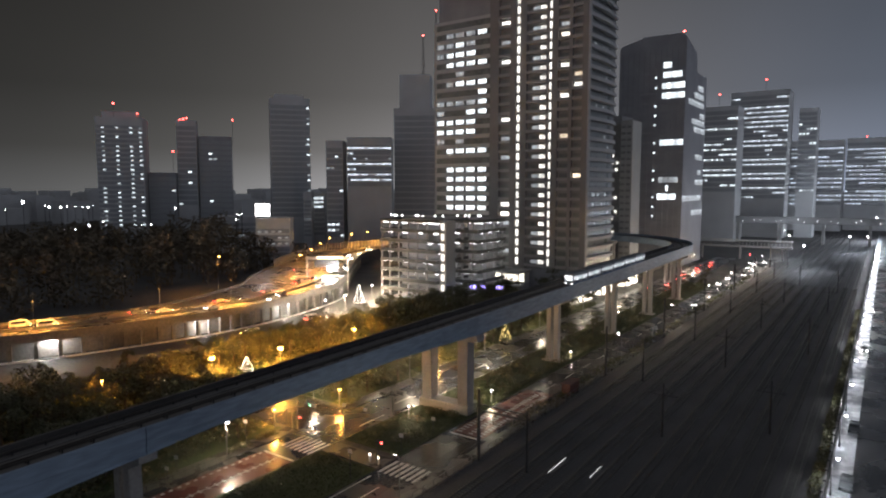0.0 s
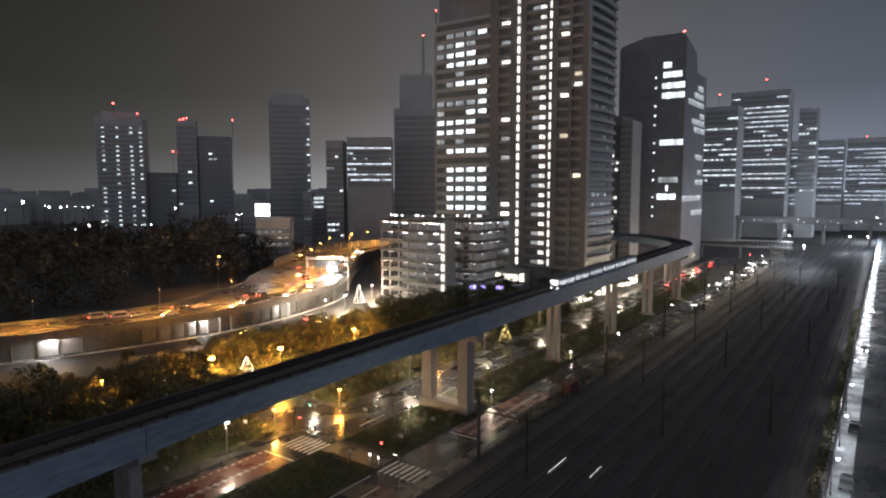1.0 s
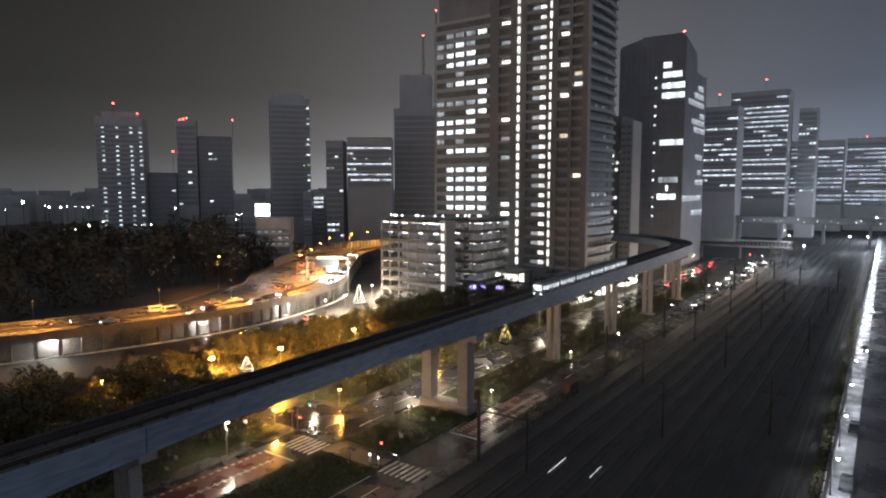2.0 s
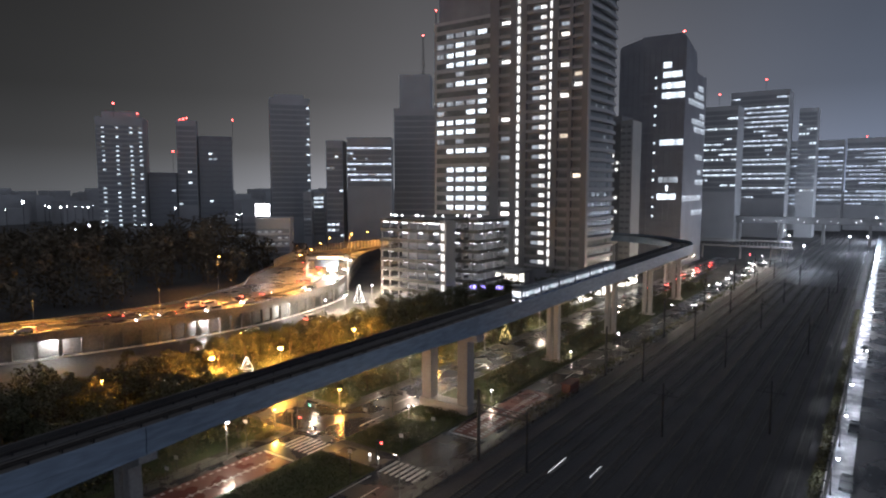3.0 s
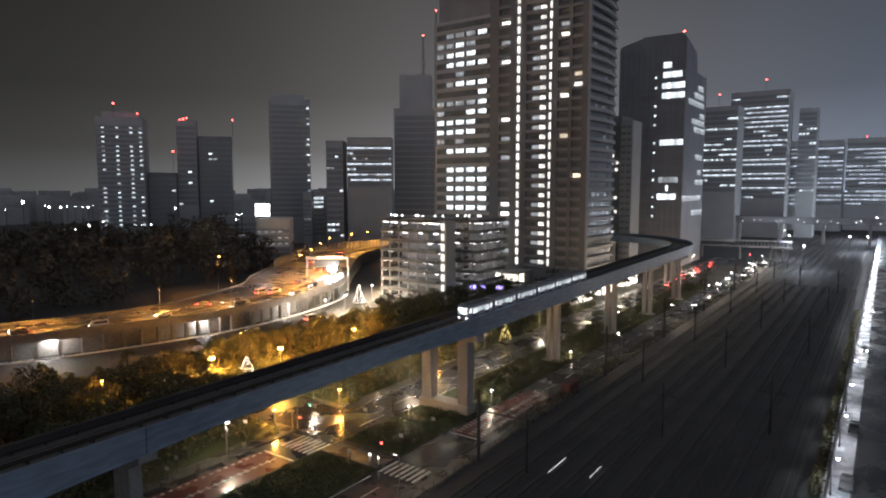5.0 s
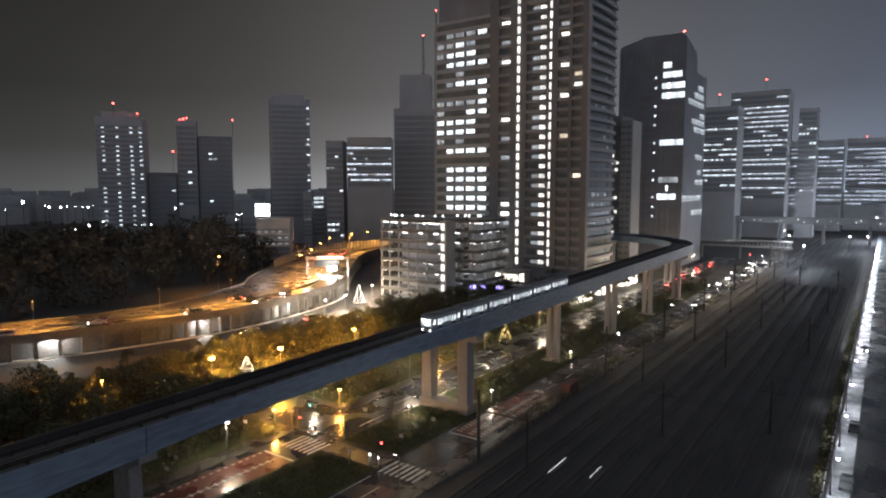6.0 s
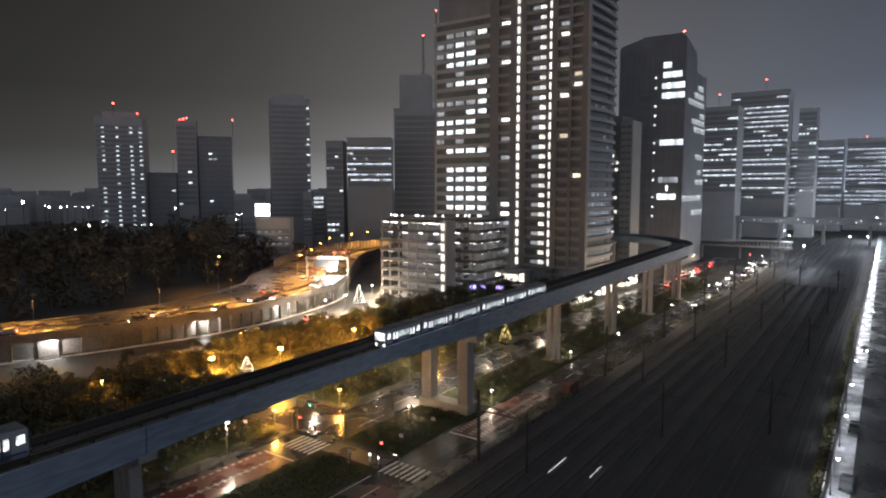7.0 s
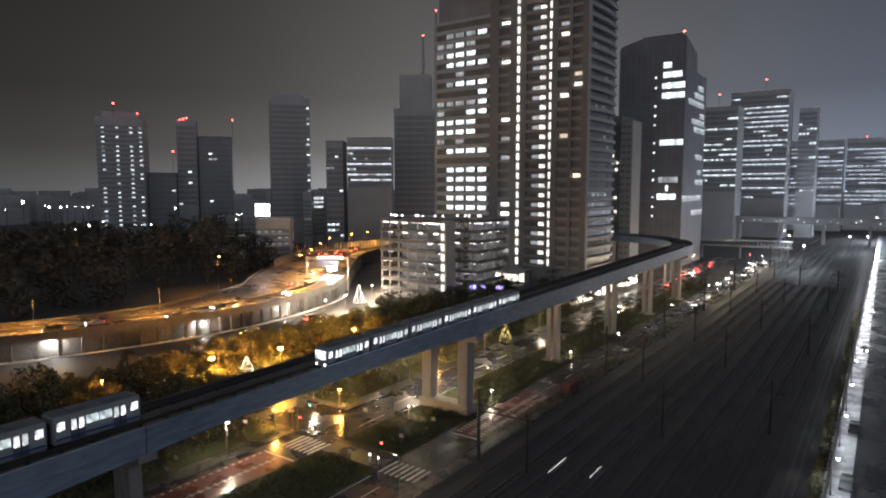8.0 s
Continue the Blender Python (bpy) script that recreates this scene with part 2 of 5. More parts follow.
def build_right_footway():
    # pale colour paints the bright reflection along the wet street's edge
    sheet("pavement", SHEEN_PAVE, -4.7, -2.0, -60, 700, 0.13, "wet footway with the street's bright reflection put into its pale colour", "pavement")
    w = thing("noise_wall", "low dark concrete wall between street and railway", "wall", kind="structure")
    panel = mesh_of(boxes((-0.12, 0.12, 0.02, 3.98, 0, 2.0, 0.03)), "panel", DARK_CONCRETE)
    post = mesh_of(boxes((-0.18, 0.18, -0.12, 0.12, 0, 2.15)), "post", DARK_STEEL)
    for i in range(130):
        part("panel", panel, None, w).location = (-5.1, 60 + i * 4, -0.02)
        part("post", post, None, w).location = (-5.1, 60 + i * 4, -0.02)
    bm = bmesh.new()
    rng = random.Random(4)
    for _ in range(9000):
        y = rng.uniform(62, 260)
        leaf_cloud(bm, rng, (-6.1 + rng.uniform(-0.7, 0.6), y, rng.uniform(0.1, 1.7 + 0.7 * math.sin(y * 0.21))), (0.2, 0.2, 0.2), 1, 0.24)
    tagged(part("shrubs", bm, LEAVES), "dark wet shrubs along the railway wall", "shrubs", kind="stuff")


def marking(name, label, rows, m=None):
    """White paint on the road: each row is a bar x0, x1, y0, y1."""
    t = thing(name, label, "road marking", kind="structure")
    for x0, x1, y0, y1 in rows:
        part("stripe", boxes((x0, x1, y0, y1, 0.009, 0.016)), PAINT, t)
    return t


def build_markings():
    marking("crosswalk", "white striped pedestrian crossing on wet asphalt", [(-80.6 + i * 1.02, -80.1 + i * 1.02, 68.0, 73.0) for i in range(8)])
    marking("crosswalk", "white striped pedestrian crossing on wet asphalt", [(-60.9 + i * 1.05, -60.4 + i * 1.05, 69.8, 74.3) for i in range(7)])
    marking("stop_line", "white stop line across a red lane", [(-81.0, -74.2, 64.7, 65.2)])
    marking("stop_line", "white stop line across a red lane", [(-60.6, -54.4, 88.6, 89.1)])
    marking("lane_dashes", "rows of short white dashes on a red lane",
            [(-81.0, -80.6, 22 + i * 1.3, 22.6 + i * 1.3) for i in range(33)] + [(-77.7, -76.7, 30 + i * 1.35, 30.35 + i * 1.35) for i in range(25)]
            + [(-77.3, -77.1, 22, 64)])
    marking("lane_dashes", "rows of short white dashes on a red lane",
            [(-60.3, -59.1, 90.2 + i * 1.1, 90.6 + i * 1.1) for i in range(12)] + [(-57.9, -56.9, 90.2 + i * 1.1, 90.6 + i * 1.1) for i in range(24)]
            + [(-55.9, -55.0, 90.2 + i * 1.1, 90.6 + i * 1.1) for i in range(24)])
    marking("lane_line", "dashed white line along the wet street", [(-57.5, -57.3, 120 + i * 10, 125 + i * 10) for i in range(26)])
    marking("lane_line", "dashed white line along the wet street", [(-78.2, -78.0, 95 + i * 10, 100 + i * 10) for i in range(28)])
    marking("lane_line", "solid white line along the wet street", [(-60.9, -60.7, 20, 68), (-57.5, -57.3, 40, 66), (-75.8, -75.6, 82, 88.6), (-73.95, -73.8, 92, 300)])
    marking("lane_line", "white lines on the street by the railway", [(3.0, 3.15, 40, 500), (8.5, 8.65, 40, 500)] + [(6, 6.15, 60 + i * 9, 64 + i * 9) for i in range(40)])


def build_tracks():
    sl = bmesh.new()
    for k in range(500):
        box(sl, -1.05, 1.05, -40 + k * 0.72, -39.75 + k * 0.72, -0.02, 0.1)
    sleepers = mesh_of(sl, "sleepers", DARK_CONCRETE)
    rail = mesh_of(boxes((-0.09, 0.09, -60, 700, -0.02, 0.08), (-0.045, 0.045, -60, 700, 0.08, 0.24)), "rail", RAIL)
    for x in (-46.6, -42.6, -39.2, -35.4, -31.9, -27.4, -23.6, -20.0, -16.4, -12.6, -9.2):
        t = thing("railway_track", "steel rails on concrete sleepers in dark ballast", "railway track", pose(x, 0, 0.02), "railway tracks")
        for dx in (-0.55, 0.55):
            part("rail", rail, None, t).location = (dx, 0, 0)
        tagged(part("sleeper_row", sleepers, None, t), kind="stuff")


def gantry(y, height=9.0, arm=8.5):
    t = thing("catenary_gantry", "dark steel mast with a beam over the railway tracks", "catenary mast", pose(-51.0 + 0.4, y, 0), "catenary masts")
    bm = bmesh.new()
    rod(bm, (0, 0, 0), (0, 0, height + 2.5), 0.3, 0.24)
    part("mast", bm, DARK_STEEL, t)
    bm = bmesh.new()
    rod(bm, (arm, 0, 0), (arm, 0, height + 0.6), 0.2, 0.16)
    part("mast", bm, DARK_STEEL, t)
    bm = boxes((0, arm, -0.12, 0.12, height, height + 0.14), (0, arm, -0.12, 0.12, height - 0.9, height - 0.76))
    for i in range(8):
        a, b = i * arm / 8, (i + 1) * arm / 8
        rod(bm, (a, 0, height - 0.8 if i % 2 else height), (b, 0, height if i % 2 else height - 0.8), 0.05, n=5)
    part("beam", bm, DARK_STEEL, t, "lattice beam")
    for x in (2.6, 6.1):
        bm = bmesh.new()
        rod(bm, (x, 0, height - 0.8), (x, 0, height - 2.6), 0.06, n=6)
        rod(bm, (x, 0, height - 2.6), (x + 0.9, 0, height - 2.9), 0.04, n=6)
        part("registration_arm", bm, STEEL, t)


def build_yard():
    for y in (82, 137, 183, 232, 285, 334, 384):
        gantry(y)
    for x, ys in ((-29.6, (56, 108, 160, 212, 264, 316)), (-14.6, (120, 185, 250, 302))):
        for y in ys:
            t = thing("catenary_mast", "dark steel catenary mast with a cross arm", "catenary mast", pose(x, y, 0.0), "catenary masts")
            bm = bmesh.new()
            rod(bm, (0, 0, 0), (0, 0, 9.5), 0.2, 0.14)
            part("mast", bm, DARK_STEEL, t)
            bm = bmesh.new()
            rod(bm, (-2.4, 0, 7.4), (2.4, 0, 7.4), 0.07, n=6)
            rod(bm, (-2.4, 0, 7.4), (0, 0, 8.6), 0.04, n=6)
            rod(bm, (2.4, 0, 7.4), (0, 0, 8.6), 0.04, n=6)
            part("cross_arm", bm, DARK_STEEL, t)
    for x in (-46.6, -42.6, -31.9, -27.4):
        bm = bmesh.new()
        for i in range(40):
            rod(bm, (x, 20 + i * 10, 6.0), (x, 30 + i * 10, 6.0), 0.025, n=4)
            rod(bm, (x, 20 + i * 10, 7.4 - (0.5 if i % 5 in (2, 3) else 0)), (x, 30 + i * 10, 7.4 - (0.5 if (i + 1) % 5 in (2, 3) else 0)), 0.025, n=4)
        tagged(part("overhead_wire", bm, DARK_STEEL), "thin overhead contact wire above a railway track", "wire", kind="structure")
    # glowing strips on brackets stand in for bright glints on the rails
    for x, y0, y1 in ((-39.3, 83.4, 90.2), (-33.6, 85.6, 90.2)):
        t = thing("track_light", "thin glowing strip standing in for a glint on the rails", "strip light", pose(x, y0, 0.02))
        part("tube", boxes((-0.022, 0.022, 0, y1 - y0, 0.3, 0.345)), TUBE, t)
        for y in (0.1, y1 - y0 - 0.3):
            part("bracket", boxes((-0.08, 0.08, y, y + 0.2, 0, 0.3)), DARK_STEEL, t)
    # fence between the footway and the yard
    post = mesh_of(boxes((-0.05, 0.05, -0.05, 0.05, 0, 1.5)), "post", STEEL)
    wire = mesh_of(boxes((-0.02, 0.02, 0, 2.5, 1.4, 1.46), (-0.02, 0.02, 0, 2.5, 0.75, 0.8), (-0.02, 0.02, 0, 2.5, 0.2, 0.25)), "fence_rail", STEEL)
    for x, y0, n in ((-50.6, 60, 100),):
        f = thing("fence", "low grey steel fence along the railway yard", "fence", pose(x, y0, 0.0), "railway fences")
        for i in range(n):
            part("post", post, None, f).location = (0, i * 2.5, 0)
            part("fence_rail", wire, None, f).location = (0, i * 2.5, 0)


# ---- elevated guideway ----
CURVE = (-119.0, 250.0)


def way(s, off):
    """A place on the guideway: s metres along, off metres in from its railway side, and its heading."""
    if s <= 250:
        return -61 - off, s, 0.0
    r = 58 - off
    a = (s - 250) / 54.0
    if a <= math.pi / 2:
        return CURVE[0] + r * math.cos(a), CURVE[1] + r * math.sin(a), a
    return CURVE[0] - (s - 250 - 54 * math.pi / 2), CURVE[1] + r, math.pi / 2


def deck_z(s):
    return 16.4 + 0.0125 * min(max(s, -60), 250)


def lift(s):
    """How much shallower the girders are than over the piers: the long span at the junction is haunched."""
    return 0.95 * min(1.0, max(0.0, (s - 22) / 20), max(0.0, (98.5 - s) / 24)) if 22 < s < 98.5 else 0.0


def ribbon(profile, s0, s1, step):
    """Sweeps a closed profile of (off, z) along the guideway."""
    bm = bmesh.new()
    n = max(1, round((s1 - s0) / step))
    rings = []
    for i in range(n + 1):
        s = s0 + (s1 - s0) * i / n
        rings.append([bm.verts.new((*way(s, o)[:2], deck_z(s) + z + (lift(s) if z < -1 else 0))) for o, z in profile])
    for a, b in zip(rings, rings[1:]):
        for k in range(len(profile)):
            bm.faces.new((a[k], a[(k + 1) % len(profile)], b[(k + 1) % len(profile)], b[k]))
    bm.faces.new(rings[0][::-1]), bm.faces.new(rings[-1])
    bmesh.ops.recalc_face_normals(bm, faces=bm.faces)
    return bm


PIERS = (-120, -75, -25, 34, 98.5, 142, 179, 214, 250, 288, 326, 366, 400)


def build_guideway():
    g = thing("guideway", "elevated railway guideway with blue-grey side girders and a dark deck", "guideway", kind="structure")
    for s0, s1 in zip(PIERS, PIERS[1:]):
        a, b = s0 + 0.06, s1 - 0.06
        part("girder", ribbon([(0, 1.25), (0.22, 1.25), (0.22, -0.1), (0.7, -0.4), (0.7, -1.9), (0.9, -2.1), (-0.05, -2.1), (-0.05, -1.95), (0.06, -1.9), (0.06, -0.35), (0, -0.3)], a, b, 4), GIRDER, g, "blue-grey painted side girder")
        part("girder", ribbon([(8, 0.9), (7.78, 0.9), (7.78, -0.1), (7.3, -0.4), (7.3, -1.9), (7.1, -2.1), (8.05, -2.1), (8.05, -1.95), (7.94, -1.9), (7.94, -0.35), (8, -0.3)], a, b, 4), GIRDER if s0 >= 250 else DARK_GIRDER, g, "blue-grey painted side girder" if s0 >= 250 else "dark side girder")
        part("deck", ribbon([(0.23, 0), (7.77, 0), (7.77, -0.4), (0.23, -0.4)], a, b, 4), DECK, g, "dark wet deck")
        for o in (1.5, 3.1, 4.9, 6.5):
            part("running_strip", ribbon([(o - 0.25, 0.003), (o + 0.25, 0.003), (o + 0.25, 0.14), (o - 0.25, 0.14)], a, b, 4), STRIP, g, "grey concrete running strip")
        for o in (0.75, 3.7, 4.3, 7.25):
            part("guide_rail", ribbon([(o - 0.06, 0.42), (o + 0.06, 0.42), (o + 0.06, 0.6), (o - 0.06, 0.6)], a, b, 4), RAIL, g, "steel guide rail")
            bm = bmesh.new()
            for k in range(int((b - a) / 3)):
                x, y, h = way(a + 1.5 + 3 * k, o)
                z = deck_z(a + 1.5 + 3 * k)
                box(bm, x - 0.06, x + 0.06, y - 0.06, y + 0.06, z - 0.02, z + 0.44)
            tagged(part("rail_posts", bm, DARK_STEEL, g), kind="stuff")
        part("parapet_cap", ribbon([(-0.06, 1.25), (0.28, 1.25), (0.28, 1.37), (-0.06, 1.37)], a, b, 4), GIRDER, g)
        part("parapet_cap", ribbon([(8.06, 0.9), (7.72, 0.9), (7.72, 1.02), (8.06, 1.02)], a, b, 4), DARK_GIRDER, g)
    for s in PIERS:
        x, y, a = way(s, 5 if s == 142 else 4)
        p = thing("guideway_pier", "tall concrete pier carrying the guideway", "pier", pose(x, y, 0, 0, 0, math.degrees(a)), "guideway piers", "structure")
        z = deck_z(s) - 2.1 + lift(s)
        if s == 98.5:
            tagged(p, "pale concrete portal pier with two columns and a low cross beam")
            part("pier_cap", boxes((-8.2, 4.6, -1.3, 1.3, z - 1.3, z, 0.12)), CONCRETE, p)
            for dx in (-7.1, 1.3):
                part("column", boxes((dx - 1.15, dx + 1.15, -1.2, 1.2, 1.6, z - 1.3, 0.1)), CONCRETE, p)
            part("cross_beam", boxes((-8.6, 2.8, -1.6, 1.6, 0, 1.8, 0.12)), CONCRETE, p)
        else:
            bm = bmesh.new()
            vs = [bm.verts.new(c) for c in ((-4.2, -1, z), (4.2, -1, z), (4.2, -1, z - 0.7), (1.9, -1, z - 1.8), (-1.9, -1, z - 1.8), (-4.2, -1, z - 0.7))]
            f = bm.faces.new(vs)
            r = bmesh.ops.extrude_face_region(bm, geom=[f])
            for v in r["geom"]:
                if isinstance(v, bmesh.types.BMVert):
                    v.co.y += 2.0
            bmesh.ops.recalc_face_normals(bm, faces=bm.faces)
            part("pier_cap", bm, CONCRETE, p)
            for dx in (-0.95, 0.95):
                part("column", boxes((dx - 0.6, dx + 0.6, -0.75, 0.75, 0, z - 1.75, 0.08)), CONCRETE, p)
            part("footing", boxes((-2.4, 2.4, -1.5, 1.5, 0, 0.5)), CONCRETE, p)


# ---- trains on the guideway ----
PITCH = 9.4


def build_car():
    t = thing("train_car", "silver and blue driverless train car with brightly lit windows", "train car", group="train cars on the guideway")
    h = PITCH / 2 - 0.28
    bm = bmesh.new()
    box(bm, -1.24, 1.24, -h, h, 0.55, 3.45, 0.16)
    part("body", bm, CAR_BODY, t)
    part("skirt", boxes((-1.1, 1.1, -h + 0.4, h - 0.4, 0.3, 0.56)), DARK_STEEL, t)
    part("stripe", boxes((-1.262, -1.242, -h + 0.2, h - 0.2, 1.02, 1.22)), BLUE, t, "blue stripe")
    part("stripe", boxes((1.242, 1.262, -h + 0.2, h - 0.2, 1.02, 1.22)), BLUE, t, "blue stripe")
    part("roof", boxes((-1.14, 1.14, -h + 0.12, h - 0.12, 3.42, 3.52, 0.04)), TRAIN_ROOF, t, "dark grey roof")
    pane = mesh_of(boxes((-0.012, 0.012, -0.62, 0.62, 0, 0.85, 0.01)), "window", WIN_TRAIN)
    quarter = mesh_of(boxes((-0.012, 0.012, -0.36, 0.36, 0, 0.85, 0.01)), "window", WIN_DOOR)
    small = mesh_of(boxes((-0.012, 0.012, -0.25, 0.25, 0, 1.1, 0.01)), "door_window", WIN_DOOR)
    leaf = mesh_of(boxes((-0.01, 0.01, -0.36, 0.36, 0, 2.15, 0.008)), "door", STEEL)
    rubber = mesh_of(boxes((-0.008, 0.008, -0.03, 0.03, 0, 2.1)), "door_seal", BLACK)
    for x in (-1.25, 1.25):
        for y in (-0.68, 0.68):
            part("window", pane, None, t).location = (x, y, 1.98)
        for y in (-3.72, 3.72):
            part("window", quarter, None, t).location = (x, y, 1.98)
        for y in (-2.14, 2.14):
            part("door_seal", rubber, None, t).location = (x * 1.004, y, 0.8)
        for y in (-2.5, -1.77, 1.77, 2.5):
            d = part("door", leaf, None, t)
            d.location = (x * 0.996, y, 0.75)
            w = part("door_window", small, None, d)
            w.location = (0.012 * (1 if x > 0 else -1), 0, 1.0)
    wheel = bmesh.new()
    rod(wheel, (-0.16, 0, 0), (0.16, 0, 0), 0.42, n=14)
    wheel = mesh_of(wheel, "wheel", BLACK)
    for x in (-0.8, 0.8):
        for y in (-2.7, 2.7):
            part("wheel", wheel, None, t).location = (x, y, 0.56)
    for y in (-1.9, 1.9):
        part("air_conditioner", boxes((-0.7, 0.7, y - 0.9, y + 0.9, 3.5, 3.68, 0.06)), TRAIN_ROOF, t)
    part("gangway", boxes((-0.55, 0.55, h - 0.02, h + 0.5, 0.7, 2.9)), BLACK, t)
    return t


def cab(t, s, headlights):
    """The end of a train: windscreen, and head or tail lights. s: 1 or -1, towards which the car faces."""
    h = PITCH / 2 - 0.28
    y = (h + 0.012) * s
    part("windscreen", boxes((-1.02, 1.02, y - 0.012, y + 0.012, 1.75, 2.95, 0.01)), WIN_DOOR, t, "lit front window")
    part("bumper", boxes((-1.1, 1.1, y - 0.1, y + 0.1, 0.4, 0.72, 0.04)), DARK_STEEL, t)
    for x in (-0.8, 0.8):
        bm = bmesh.new()
        rod(bm, (x, y - 0.03 * s, 1.05), (x, y + 0.03 * s, 1.05), 0.16, n=12)
        part("headlight" if headlights else "tail_light", bm, TRAIN_HEAD if headlights else TAIL, t)


def build_train(n, facing):
    cars = [build_car()]
    cars += [copy_thing(cars[0], Matrix()) for _ in range(n - 1)]
    cab(cars[0], facing, True)
    cab(cars[-1], -facing, False)
    return cars


def car_pose(s, off):
    x, y, a = way(s, off)
    return pose(x, y, deck_z(s) + 0.0, 0, 0, math.degrees(a))


# the front of each train: seconds, and metres along the guideway
NEAR_RUN = [(0, 142.2), (0.5, 138.1), (1, 134.0), (1.5, 129.8), (2.5, 120.4), (3.5, 110.4), (4.5, 100.0), (5.5, 88.9), (6.5, 77.2), (7, 71.1), (8, 58.5)]
FAR_RUN = [(0, -51.0), (2, -29.4), (4, -7.6), (6, 14.3), (7, 25.3), (7.5, 30.8), (8, 36.3)]

# ---- expressway ----
# its edge towards the street, and its width there
EXPRESS = [(-212, -10, 20), (-192, 30, 20), (-174, 62, 20), (-164, 92, 22), (-160, 115, 26), (-161.5, 140, 31), (-170, 170, 36), (-186, 195, 40),
           (-212, 227, 36), (-235, 258, 32), (-246, 280, 28), (-250, 305, 18), (-248, 335, 16), (-245, 372, 16)]
EXPRESS_Z = 6.0


def express(s, off):
    """A place on the expressway: s counts the rows above, off metres in from its edge; and the heading."""
    i = min(max(int(s), 1), len(EXPRESS) - 3)
    t = s - i
    p = [np.array(EXPRESS[k], float) for k in (i - 1, i, i + 1, i + 2)]
    q = 0.5 * (2 * p[1] + (p[2] - p[0]) * t + (2 * p[0] - 5 * p[1] + 4 * p[2] - p[3]) * t * t + (3 * p[1] - p[0] - 3 * p[2] + p[3]) * t ** 3)
    d = 0.5 * ((p[2] - p[0]) + 2 * (2 * p[0] - 5 * p[1] + 4 * p[2] - p[3]) * t + 3 * (3 * p[1] - p[0] - 3 * p[2] + p[3]) * t * t)
    n = np.array((-d[1], d[0])) / np.hypot(d[0], d[1])
    return q[0] + n[0] * off, q[1] + n[1] * off, math.atan2(-d[0], d[1]), q[2]


def express_ribbon(profile, s0, s1, far=False, step=0.1):
    """Sweeps (off, z) along the expressway; far: off counts from the other edge."""
    bm = bmesh.new()
    n = round((s1 - s0) / step)
    rings = []
    for i in range(n + 1):
        s = s0 + (s1 - s0) * i / n
        w = express(s, 0)[3] if far else 0
        rings.append([bm.verts.new((*express(s, (w if f else 0) + o)[:2], z)) for o, z, f in profile])
    for a, b in zip(rings, rings[1:]):
        for k in range(len(profile)):
            bm.faces.new((a[k], a[(k + 1) % len(profile)], b[(k + 1) % len(profile)], b[k]))
    bm.faces.new(rings[0][::-1]), bm.faces.new(rings[-1])
    bmesh.ops.recalc_face_normals(bm, faces=bm.faces)
    return bm


